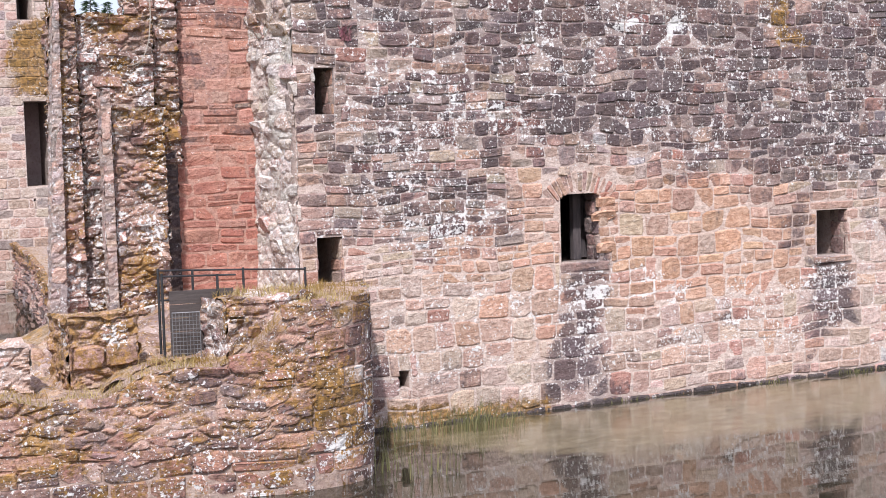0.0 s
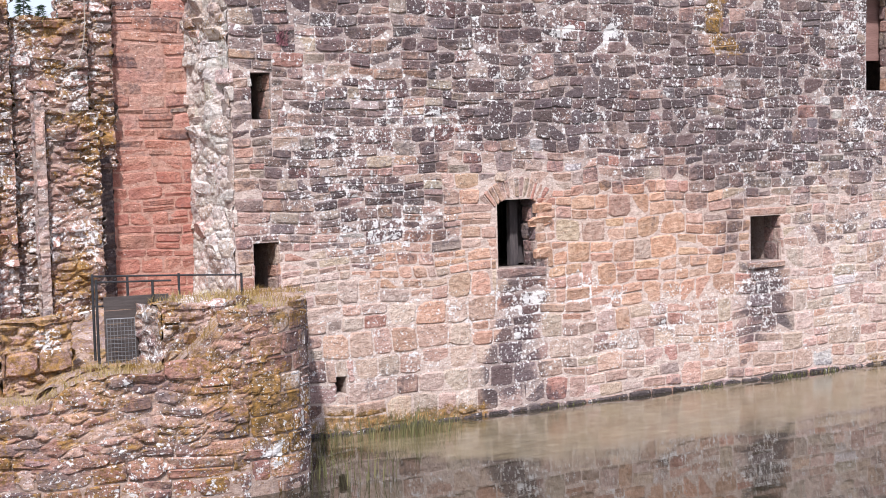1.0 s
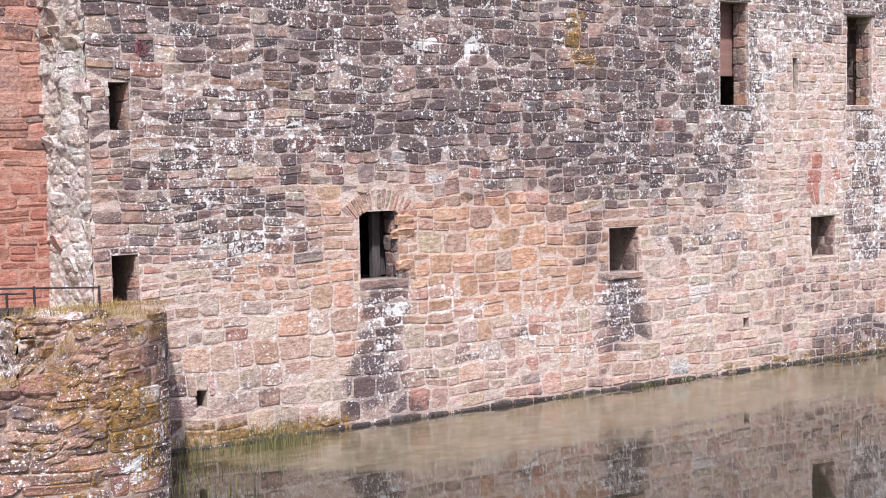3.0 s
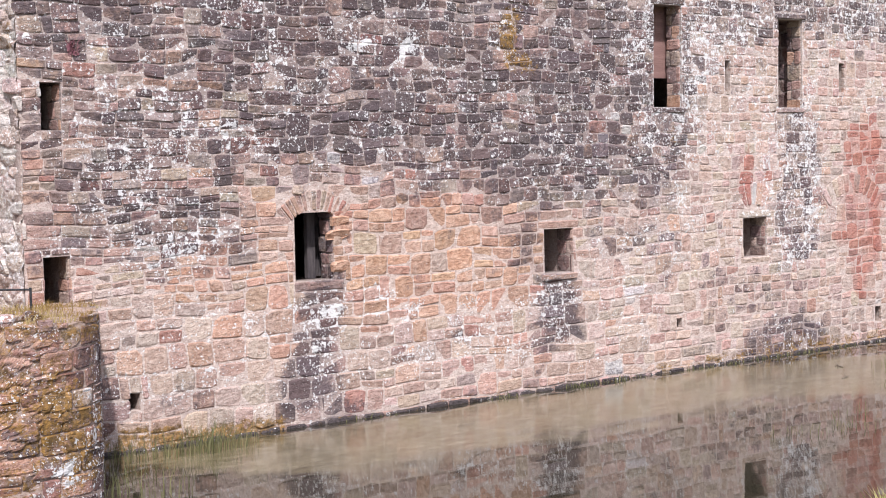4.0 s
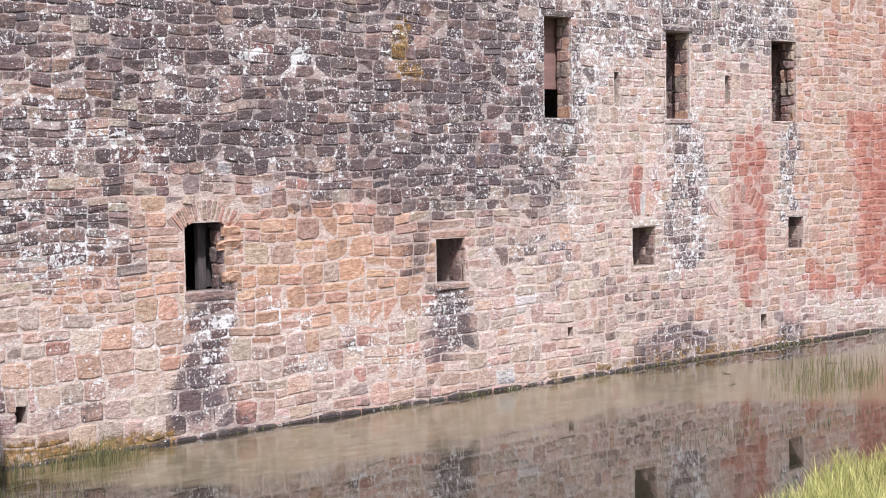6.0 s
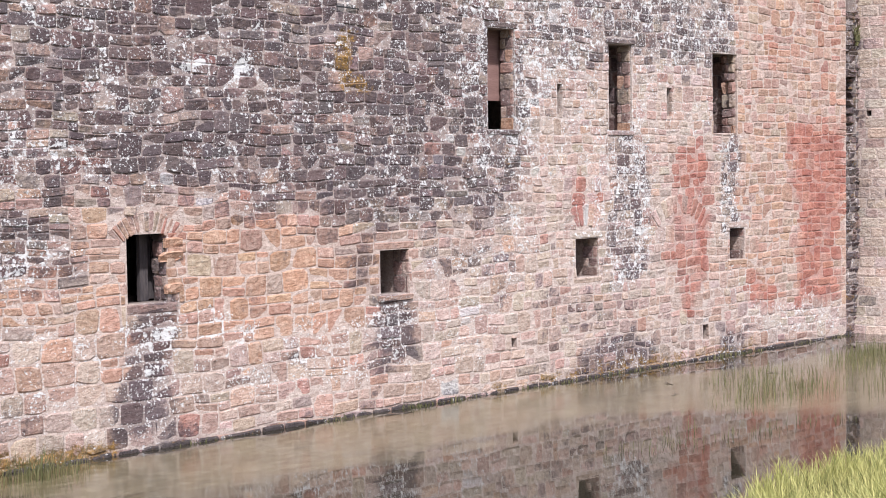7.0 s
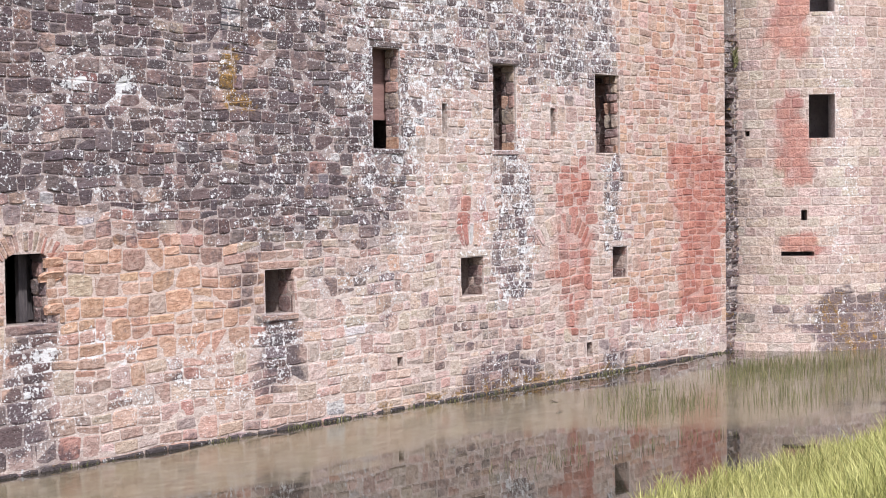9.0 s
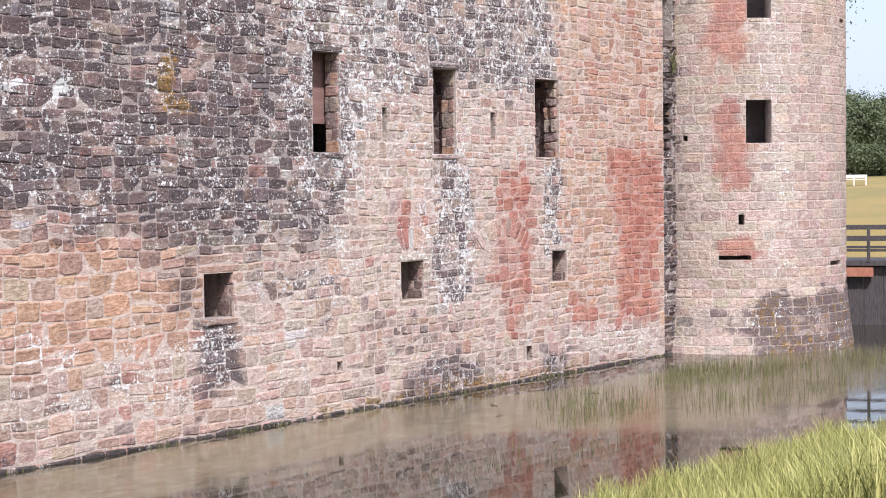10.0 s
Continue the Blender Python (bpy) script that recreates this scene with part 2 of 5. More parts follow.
# ---- masonry ----
def courses(u0, u1, v0, v1, high, wide, rng, split=0.15):
    """Rectangles of coursed rubble between two limits."""
    out, v = [], v0
    while v < v1 - 0.05:
        h = rng.uniform(*high)
        if v + h > v1 - high[0] * 0.6:
            h = v1 - v
        u = u0 - rng.uniform(0, wide[0])
        while u < u1:
            w = rng.uniform(*wide) * (0.75 + 0.5 * rng.random())
            a, b = max(u, u0), min(u + w, u1)
            if u1 - b < wide[0] * 0.35:
                b = u1
                w = u1 - u
            if b - a > 0.04:
                if rng.random() < split and h > 0.2:
                    k = v + h * rng.uniform(0.38, 0.62)
                    out += [(a, b, v, k), (a, b, k, v + h)]
                else:
                    out.append((a, b, v, v + h))
            u += w
        v += h
    return out


def trimmed(rects, holes):
    """Cuts rectangles back to the edges of openings."""
    for h0, h1, k0, k1 in holes:
        kept = []
        for a, b, c, d in rects:
            if b <= h0 or a >= h1 or d <= k0 or c >= k1:
                kept.append((a, b, c, d))
                continue
            for r in ((a, min(b, h0), c, d), (max(a, h1), b, c, d),
                      (max(a, h0), min(b, h1), max(c, k1), d), (max(a, h0), min(b, h1), c, min(d, k0))):
                if r[1] - r[0] > 0.05 and r[3] - r[2] > 0.04:
                    kept.append(r)
        rects = kept
    return rects


def stone(rect, place, look_at, rng, joint=0.011, proud=0.028, rough=1.0, wave=0.045, soft=0.5):
    """One stone: an uneven block with worn-off corners whose face stands proud of the joints. place(u, v, out) gives its place in the world."""
    a, b, c, d = rect
    cu, cv, hu, hv = (a + b) / 2, (c + d) / 2, (b - a) / 2 - joint, (d - c) / 2 - joint
    hu, hv = max(hu, 0.015), max(hv, 0.012)
    out = proud * rng.uniform(0.30, 1.25)
    lean_u, lean_v = rng.uniform(-0.4, 0.4) * proud * rough, rng.uniform(-0.3, 0.5) * proud * rough
    ring, least = [], min(hu, hv)
    for sx, sy, first in ((1, -1, True), (1, 1, False), (-1, 1, True), (-1, -1, False)):
        ku = min(0.62, (0.06 + soft * rng.random() ** 1.4) * least * rng.uniform(0.8, 1.8) / hu)
        kv = min(0.62, (0.06 + soft * rng.random() ** 1.4) * least / hv)
        drop = 1 - rng.random() * 0.10 * rough
        one, two = (sx * (1 - ku), sy * drop), (sx * (1 - 0.06 * rng.random()), sy * (1 - kv) * drop)
        ring += [one, two] if first else [two, one]
        if not first:       # the middle of the bed joints bulges or sags
            ring.append((rng.uniform(-0.4, 0.4), sy * (1 + 0.05 * rough * rng.uniform(-1, 1))))
    ring = [(x, y, rng.uniform(-0.30, 0.30)) for x, y in ring]
    sides = len(ring)
    bevel = min(0.022, 0.22 * least)
    verts = []
    for inset, depth in ((0.0, None), (0.0, 0.45), (bevel, 1.0)):
        for x, y, r in ring:
            o = -0.06 if depth is None else out * depth + (lean_u * x + lean_v * y + r * proud * 0.45 * rough) * depth
            verts.append((cu + x * (hu - inset), cv + y * (hv - inset), o))
    faces = []
    for k in range(2):
        for i in range(sides):
            j = (i + 1) % sides
            faces.append((k * sides + i, k * sides + j, (k + 1) * sides + j, (k + 1) * sides + i))
    faces.append(tuple(range(2 * sides, 3 * sides)))
    tone, _ = look_at(cu, cv, rng)
    rim = [look_at(u, v, None)[1] for u, v, _ in verts[:sides]]
    grow = rng.uniform(-0.30, 0.26), rng.uniform(-0.16, 0.18), rng.uniform(-0.08, 0.08), rng.uniform(-0.14, 0.14)
    rim = [tuple(max(0.0, w + g) for w, g in zip(r, grow)) for r in rim]

    def bent(u, v):
        q = (u * 1.15, v * 1.5, 1.7)
        return u + wave * noise.noise((q[0] + 9, q[1], 5.1)), v + wave * 0.9 * noise.noise(q)
    return [place(*bent(u, v), o) for u, v, o in verts], faces, [tone] * len(verts), rim * 3


def mixed(u0, u1, v0, v1, band, style, rng):
    """Random rubble brought to level beds: tall stones beside piles of thinner ones. style(u, v) gives the usual height and the widths."""
    out, v = [], v0
    while v < v1 - 0.05:
        h = rng.uniform(*band)
        if v + h > v1 - band[0] * 0.6:
            h = v1 - v
        u = u0
        while u < u1 - 0.01:
            usual, low, high = style(u, v + h / 2)
            pile = max(1, round(h / usual * rng.uniform(0.72, 1.28)))
            w = rng.uniform(low, high) * (1.0 if pile == 1 else rng.uniform(1.0, 2.4))
            b = u1 if u1 - u - w < low * 0.7 else u + w
            cuts = [(i + rng.uniform(-0.22, 0.22)) / pile for i in range(1, pile)]
            levels = [v] + [v + h * k for k in cuts] + [v + h]
            for lo, hi in zip(levels, levels[1:]):
                k = u
                while k < b - 0.01:
                    e = b if pile == 1 else k + rng.uniform(low, high) * 0.95
                    e = b if b - e < low * 0.6 else e
                    out.append((k, e, lo, hi))
                    k = e
            u = b
        v += h
    return out


def lay(parent, rects, place, look_at, seed, singles=None, name="stone", rest="stonework", **k):
    """Lays stones under a parent: those that singles(u, v) picks as objects of their own (300 at most), the others joined."""
    rng = random.Random(seed)
    joined, count = Bag(), 0
    for r in rects:
        got = stone(r, place, look_at, rng, **k)
        if count < 300 and (singles is None or singles((r[0] + r[1]) / 2, (r[2] + r[3]) / 2)):
            one = Bag()
            one.add(*got)
            new(name, one.mesh(name, STONE)).parent = parent
            count += 1
        else:
            joined.add(*got)
    if joined.verts:
        ob = tagged(new(rest, joined.mesh(rest, STONE)), kind="stuff")
        ob.parent = parent


def bedding(name, u0, u1, v0, v1, holes, place, look_at, depth, parent=None, stepu=0.45, stepv=0.45, floor_at=0.006):
    """The solid wall behind the stones: its mortar face, openings that go through with their reveals, back, ends and top."""
    us = sorted({u0, u1, *[h for hole in holes for h in hole[:2]]})
    vs = sorted({v0, v1, *[h for hole in holes for h in hole[2:]]})

    def finer(s, g):
        out = []
        for a, b in zip(s, s[1:]):
            n = max(1, math.ceil((b - a) / g))
            out += [a + (b - a) * i / n for i in range(n)]
        return out + [s[-1]]
    us, vs = finer(us, stepu), finer(vs, stepv)
    inside = lambda u, v: u0 < u < u1 and v0 < v < v1 and not any(h[0] < u < h[1] and h[2] < v < h[3] for h in holes)
    bag, index = Bag(), {}

    def vert(i, j, k):
        key = (i, j, k)
        if key not in index:
            index[key] = len(bag.verts)
            u, v = us[i], vs[j]
            bag.verts.append(place(u, v, floor_at if k == 0 else -depth))
            tone, wear = look_at(u, v, None)
            if k:       # the inner face, toned dark so that reveals fall into shade
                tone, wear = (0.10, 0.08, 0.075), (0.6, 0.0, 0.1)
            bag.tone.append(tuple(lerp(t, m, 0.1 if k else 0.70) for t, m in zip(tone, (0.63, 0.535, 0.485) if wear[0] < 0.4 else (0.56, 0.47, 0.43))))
            bag.wear.append((wear[0] * 0.85, wear[1] * 1.05 + 0.08, wear[2], (wear[3] if len(wear) > 3 else 0.0) * (1 - k)))
        return index[key]
    nu, nv = len(us) - 1, len(vs) - 1
    mids = [[inside((us[i] + us[i + 1]) / 2, (vs[j] + vs[j + 1]) / 2) for j in range(nv)] for i in range(nu)]
    solid = lambda i, j: 0 <= i < nu and 0 <= j < nv and mids[i][j]
    for i in range(nu):
        for j in range(nv):
            if not mids[i][j]:
                continue
            bag.faces.append((vert(i, j, 0), vert(i + 1, j, 0), vert(i + 1, j + 1, 0), vert(i, j + 1, 0)))
            bag.faces.append((vert(i, j, 1), vert(i, j + 1, 1), vert(i + 1, j + 1, 1), vert(i + 1, j, 1)))
            if not solid(i - 1, j):
                bag.faces.append((vert(i, j, 0), vert(i, j + 1, 0), vert(i, j + 1, 1), vert(i, j, 1)))
            if not solid(i + 1, j):
                bag.faces.append((vert(i + 1, j, 0), vert(i + 1, j, 1), vert(i + 1, j + 1, 1), vert(i + 1, j + 1, 0)))
            if not solid(i, j - 1):
                bag.faces.append((vert(i, j, 0), vert(i, j, 1), vert(i + 1, j, 1), vert(i + 1, j, 0)))
            if not solid(i, j + 1):
                bag.faces.append((vert(i, j + 1, 0), vert(i + 1, j + 1, 0), vert(i + 1, j + 1, 1), vert(i, j + 1, 1)))
    ob = new(name, bag.mesh(name, MORTAR, smooth=False))
    ob.parent = parent
    return ob


PINK, PALE, ORANGE, RED, PURPLE, GREY, BUFF = ((0.53, 0.345, 0.285), (0.61, 0.485, 0.425), (0.57, 0.335, 0.225), (0.42, 0.150, 0.110),
                                               (0.20, 0.135, 0.135), (0.31, 0.27, 0.265), (0.50, 0.41, 0.33))
WHITENED = (0.60, 0.55, 0.53)


def blend(rng, weights, even=0.28):
    """A stone's own colour: one of the weighted tones, somewhat varied."""
    k = rng.random() * sum(w for w, _ in weights)
    for w, c in weights:
        k -= w
        if k <= 0:
            break
    b, m = rng.uniform(0.84, 1.14), mean(weights)
    return tuple(min(0.8, lerp(v, w, even) * b * rng.uniform(0.95, 1.05)) for v, w in zip(c, m))


def mean(weights):
    s = sum(w for w, _ in weights)
    return tuple(sum(w * c[i] for w, c in weights) / s for i in range(3))


def rubble(name, u0, u1, v0, v1, place, look_at, parent, seed, depth=0.10, grid=0.045, size=(2.6, 5.0), top=None, mortar_tone=(0.36, 0.27, 0.23)):
    """A face of broken rubble core: lumps of stone sitting in worn mortar, uneven all over."""
    bag = Bag()
    nu, nv = max(2, int((u1 - u0) / grid)), max(2, int((v1 - v0) / grid))
    rng = random.Random(seed)
    tones = [look_at(rng.uniform(u0, u1), rng.uniform(v0, v1), rng)[0] for _ in range(61)]
    for j in range(nv + 1):
        for i in range(nu + 1):
            u, f = lerp(u0, u1, i / nu), j / nv
            v = lerp(v0, min(v1, top(u)) if top else v1, f)
            q = Vector((u * size[0] + seed, v * size[1] + 0.8 * noise.noise((u * 1.5, v * 1.5, seed)), seed * 0.37))
            dist, pts = noise.voronoi(q, distance_metric="DISTANCE")
            gap = dist[1] - dist[0]
            code = int(abs(pts[0][0] * 31.7 + pts[0][1] * 57.3 + pts[0][2] * 11.9) * 10) % 61
            lump = fade(gap, 0.0, 0.28) * (0.25 + 0.75 * ((code * 7) % 13) / 12)
            o = depth * (lump - 0.25 + 0.75 * noise.noise((u * 1.1, v * 1.6, seed + 3.0))) + 0.02 * noise.noise((u * 9, v * 12, seed))
            bag.verts.append(place(u, v, o))
            tone, wear = tones[code], look_at(u, v, None)[1]
            joint = 1 - fade(gap, 0.03, 0.15)
            bag.tone.append(tuple(lerp(t, m, 0.7 * joint) for t, m in zip(tone, mortar_tone)))
            bag.wear.append((wear[0] * (1 - 0.5 * joint), wear[1], wear[2]))
    w = nu + 1
    bag.faces = [(j * w + i, j * w + i + 1, (j + 1) * w + i + 1, (j + 1) * w + i) for j in range(nv) for i in range(nu)]
    ob = tagged(new(name, bag.mesh(name, STONE)), kind="stuff")
    ob.parent = parent
    return ob


# ---- ground, moat ----
def around(x, y):
    """Distance from the castle's plinth."""
    return math.hypot(max(-9 - x, 0, x - 33), max(-1.5 - y, 0, y - 46))


def ground_z(x, y):
    d = around(x, y)
    z = lerp(-0.9, 3.05, fade(d, 6.5, 19.5)) + 0.060 * min(max(d - 19, 0), 70)
    return z + 0.12 * noise.noise((x * 0.3, y * 0.3, 0.5)) * fade(d, 5, 9) + 1.2 * noise.noise((x * 0.012, y * 0.012, 2.5)) * fade(d, 90, 300)


def sheet(name, xs, ys, height, mat):
    nx, ny = len(xs), len(ys)
    verts = [(x, y, height(x, y)) for y in ys for x in xs]
    faces = [(j * nx + i, j * nx + i + 1, (j + 1) * nx + i + 1, (j + 1) * nx + i) for j in range(ny - 1) for i in range(nx - 1)]
    me = bpy.data.meshes.new(name)
    me.from_pydata(verts, [], faces)
    me.materials.append(mat)
    me.polygons.foreach_set("use_smooth", [True] * len(faces))
    return new(name, me)


def spread(lo, hi, fine, far):
    """Grid lines: fine between lo and hi, then ever coarser to the horizon."""
    mid = list(np.arange(lo, hi, fine))
    step_out, a, b = fine, [], []
    low, top = lo, hi
    while low > -far:
        step_out *= 1.25
        low, top = low - step_out, top + step_out
        a.insert(0, low)
        b.append(top)
    return [float(v) for v in a + mid + b]


GROUND, N, L, bsdf = material("bank_and_meadow")
geo = N.new("ShaderNodeNewGeometry")
sep = N.new("ShaderNodeSeparateXYZ")
L.new(geo.outputs["Position"], sep.inputs[0])
patchy, tuft = grain(N, L, 0.12, 5, 0.6), grain(N, L, 5, 5, 0.7)
green = mixer(N, L, tuft, (0.055, 0.075, 0.02), (0.15, 0.15, 0.05))
dry = mixer(N, L, step(N, L, patchy, 0.35, 0.65), (0.31, 0.215, 0.075), (0.215, 0.175, 0.06))
L.new(mixer(N, L, step(N, L, sep.outputs[0], 30, 42), green, dry), bsdf.inputs["Base Color"])
bsdf.inputs["Roughness"].default_value = 0.95
relief(N, L, bsdf, tuft, 0.08)
tagged(sheet("ground", spread(-40, 62, 1.0, 2600), spread(-32, 60, 1.0, 2600), ground_z, GROUND),
       "grassy moat banks and dry yellow meadow", "ground", kind="structure")
tagged(sheet("water", list(np.linspace(-60, 90, 40)), list(np.linspace(-24, 90, 40)), lambda x, y: 0.0, MOAT_WATER),
       "still murky brown moat water with a tan film", "water", kind="structure")

# ---- the long curtain wall ----
# openings: left, right, foot, head
DOOR_SLOT = (0.0, 0.80, 2.50, 3.68)
SQUARES = [(5.66, 6.42, 2.27, 3.14), (11.40, 12.17, 2.25, 3.11), (17.15, 17.78, 2.34, 3.12)]
TALLS = [(8.70, 9.53, 5.50, 7.60), (12.58, 13.40, 5.50, 7.44), (16.48, 17.50, 5.46, 7.39)]
SLITS = [(10.85, 11.02, 5.85, 6.50), (14.69, 14.88, 5.85, 6.50), (-4.46, -4.12, 5.12, 5.85), (-4.50, -4.06, 2.20, 3.19)]
DRAINS = [(-3.16, -2.96, 0.66, 0.95), (9.30, 9.48, 0.90, 1.11), (16.03, 16.28, 0.46, 0.83)]
HIGH = [(4.68, 5.34, 7.66, 9.30)]
WALL_HOLES = [DOOR_SLOT, *SQUARES, *TALLS, *SLITS, *DRAINS, *HIGH]
WALL_L, WALL_R, WALL_TOP, WALL_DEEP = -4.8, 22.5, 10.6, 2.2


def wall_wear(x, z):
    """How much black crust, lichen, moss and iron stain there is where on the curtain wall, and its colour zones."""
    edge = float(np.interp(x, (-5, -4.4, -3.0, -1.5, -0.9, 0.1, 1.3, 2.4, 3.4, 4.5, 5.4, 6.6, 7.7, 9.4, 10.0, 10.9), (6.4, 5.9, 5.5, 4.75, 4.3, 4.2, 4.1, 4.05, 3.65, 3.3, 3.2, 3.5, 3.3, 3.4, 4.3, 6.6)))
    edge += 0.45 * noise.noise((x * 0.7, z * 0.6, 9.1)) + 0.35 * noise.noise((x * 2.1, z * 1.2, 3.1))
    crust = fade(z, edge - 1.0, edge + 1.1) * float(np.interp(x, (-5, -2.5, 0, 8.8, 10.0, 12.5, 15.5, 17.2, 18.2), (0.80, 0.88, 1.0, 0.98, 0.60, 0.52, 0.50, 0.42, 0.08)))
    if crust > 0.4:
        crust *= 0.92 + 0.40 * noise.noise((x * 0.7, z * 0.9, 12))
    for x0, x1, z0, z1, much, soft in ((0.0, 0.95, 1.35, 2.55, 1.3, 0.14), (-0.35, 0.9, 0.2, 1.4, 1.15, 0.22), (5.65, 6.45, 1.0, 2.3, 1.2, 0.14), (-4.9, -2.2, 5.6, 7.0, 0.72, 0.5), (5.5, 6.3, 0.3, 1.0, 0.62, 0.25),
                                       (-4.9, -0.6, 2.7, 5.8, 0.66, 0.5), (12.45, 13.95, 2.0, 5.5, 0.72, 0.3), (16.75, 17.6, 2.9, 5.4, 0.78, 0.25), (6.6, 9.4, 2.2, 3.6, 0.52, 0.5),
                                       (10.3, 13.8, 0.9, 2.0, 0.50, 0.4), (11.4, 14.3, -0.5, 0.62, 0.92, 0.25), (16.6, 17.8, -0.5, 0.72, 0.92, 0.22), (9.6, 17.2, 6.9, 10.5, 0.78, 0.5),
                                       (3.4, 4.0, 1.0, 1.3, 0.7, 0.1), (2.0, 3.3, 0.9, 1.2, 0.6, 0.12), (-4.6, -3.3, -0.3, 1.6, 0.7, 0.3), (-2.6, -1.6, 0.5, 0.9, 0.62, 0.15), (4.6, 5.8, 2.2, 3.2, 0.6, 0.3)):
        crust = max(crust, much * patch(x, z, x0, x1, z0, z1, soft))
    crust = max(crust, 0.70 * (1 - fade(z, 0.0, 0.32)) * (0.75 + 0.6 * noise.noise((x * 0.5, 0, 3))), 0.14 + 0.28 * noise.noise((x * 0.45, z * 0.6, 6)))
    lich = 0.26 + 0.36 * fade(crust, 0.3, 0.8)
    for x0, x1, z0, z1, much, soft in ((-4.8, -0.6, 2.6, 5.9, 0.70, 0.5), (-3.6, -0.3, 0.5, 2.6, 0.84, 0.5), (1.0, 9.0, 0.4, 2.2, 0.80, 0.4), (8.0, 11.4, 4.2, 9.5, 0.84, 0.4), (9.5, 17.6, 7.0, 10.2, 0.76, 0.4), (11.2, 14.4, 1.9, 7.5, 0.86, 0.4),
                                       (12.5, 13.9, 2.2, 5.4, 0.86, 0.25), (16.6, 17.7, 2.7, 5.5, 0.86, 0.25), (14.3, 17.2, 5.3, 7.8, 0.72, 0.4), (6.6, 14.5, 2.0, 3.6, 0.60, 0.5), (-0.2, 1.5, 0.6, 2.5, 0.70, 0.25), (9.0, 10.6, 2.6, 3.8, 0.85, 0.3), (16.8, 19.4, 1.0, 2.2, 0.8, 0.3), (17.6, 22.4, 0.25, 1.15, 0.95, 0.2)):
        lich = max(lich, much * patch(x, z, x0, x1, z0, z1, soft))
    for x0, x1, z0, z1 in ((1.28, 1.69, 6.41, 6.62), (2.27, 2.6, 6.42, 6.62), (2.34, 2.74, 1.74, 2.0), (1.59, 1.83, 1.76, 2.0), (1.54, 2.3, 2.08, 2.34), (0.64, 1.03, 1.78, 2.06), (0.2, 0.6, 1.2, 1.4), (-0.9, -0.5, 1.3, 1.6), (-0.5, -0.1, 1.7, 1.95), (4.9, 5.2, 1.6, 1.8)):
        lich = max(lich, 1.7 * patch(x, z, x0, x1, z0, z1, 0.05))
    lich *= 1 - 0.70 * patch(x, z, 18.0, 22.6, 1.5, 8.5, 0.4)
    lich *= 1 - 0.55 * patch(x, z, 1.0, 5.3, 2.2, 3.7, 0.3)
    lich *= 0.88 * lerp(0.72, 1.0, fade(crust, 0.25, 0.55))
    moss = max(0.55 * (1 - fade(z, 0.05, 0.34)) * (0.6 + 0.6 * noise.noise((x * 0.4, 1, 7))), 0.85 * patch(x, z, -3.7, -0.2, -0.3, 0.38, 0.15), 0.62 * patch(x, z, 8.5, 18.5, -0.3, 0.35, 0.2),
               0.85 * patch(x, z, 4.68, 5.2, 6.4, 7.3, 0.14), 0.7 * patch(x, z, 4.75, 5.6, 6.05, 6.45, 0.15), 0.55 * patch(x, z, 9.0, 9.5, 4.6, 5.3, 0.2), 0.5 * patch(x, z, 5.7, 6.4, 2.05, 2.3, 0.1), 0.10)
    streaky = 0.75 + 0.6 * noise.noise((x * 1.9, z * 0.3, 14))
    red = max(1.6 * patch(x, z, 20.0 - 0.09 * max(0.0, z - 3), 22.5 - 0.26 * max(0.0, 4.2 - z), 0.85, 5.6, 0.5) * (0.72 + 0.5 * noise.noise((x * 2.6, z * 0.35, 4)) + 0.25 * noise.noise((x * 1.2, z * 1.6, 9))), 0.52 * streaky * patch(x, z, 18.0, 22.5, 5.2, 10, 0.5), 1.1 * patch(x, z, 18.05, 19.1, 1.0, 1.8, 0.25),
              1.15 * patch(x, z, 14.7, 16.4, 2.1, 3.9, 0.35) * streaky, 1.0 * patch(x, z, 15.05, 15.6, 1.1, 2.2, 0.2), 1.1 * patch(x, z, 15.1, 16.2, 3.9, 5.2, 0.35) * streaky,
              0.85 * patch(x, z, 11.2, 12.2, 3.4, 4.6, 0.3) * streaky, 0.5 * patch(x, z, 8.3, 8.7, 6.0, 6.5, 0.15), 0.34 * patch(x, z, 17.6, 20.0, 2.0, 8.0, 0.4), 0.22)
    orange = max(patch(x, z, 1.0, 5.3, 1.5, 3.75, 0.4), 0.34 * patch(x, z, 17.5, 22.5, 1.3, 10, 0.5), 0.5 * patch(x, z, -2.5, 1.0, 1.2, 3.2, 0.6))
    pale = max(patch(x, z, -4, 1, 0.3, 2.6, 0.5), 0.75 * patch(x, z, 1, 8, 0.2, 2.0, 0.5), patch(x, z, 17.4, 22.4, 0.1, 1.2, 0.3), 0.9 * patch(x, z, 6.5, 17, 0.2, 4, 0.6), 0.8 * patch(x, z, 10, 17, 4, 9.5, 0.6))
    return (crust, lich, moss, red), orange, 0.35 * fade(red, 0.3, 0.9), pale


def wall_look(x, z, rng):
    wear, orange, red, pale = wall_wear(x, z)
    dim = fade(wear[0], 0.35, 0.75)
    tones = [(1.0, PINK), (0.05 + 1.3 * pale + 0.9 * fade(x, 5, 10), PALE), (0.10 + 4.0 * orange, ORANGE), (0.05 + 13.0 * red, RED), (0.05 + 1.2 * dim, PURPLE), (0.07 + 0.5 * dim, GREY), (0.30, BUFF)]
    if rng and rng.random() < 0.03 * wear[1]:
        tones = [(1, WHITENED)]
    return (blend(rng, tones, lerp(0.42, 0.50, fade(x, 4, 10))) if rng else mean(tones)), wear


def wall_place(u, v, o):
    return (u, -o, v)


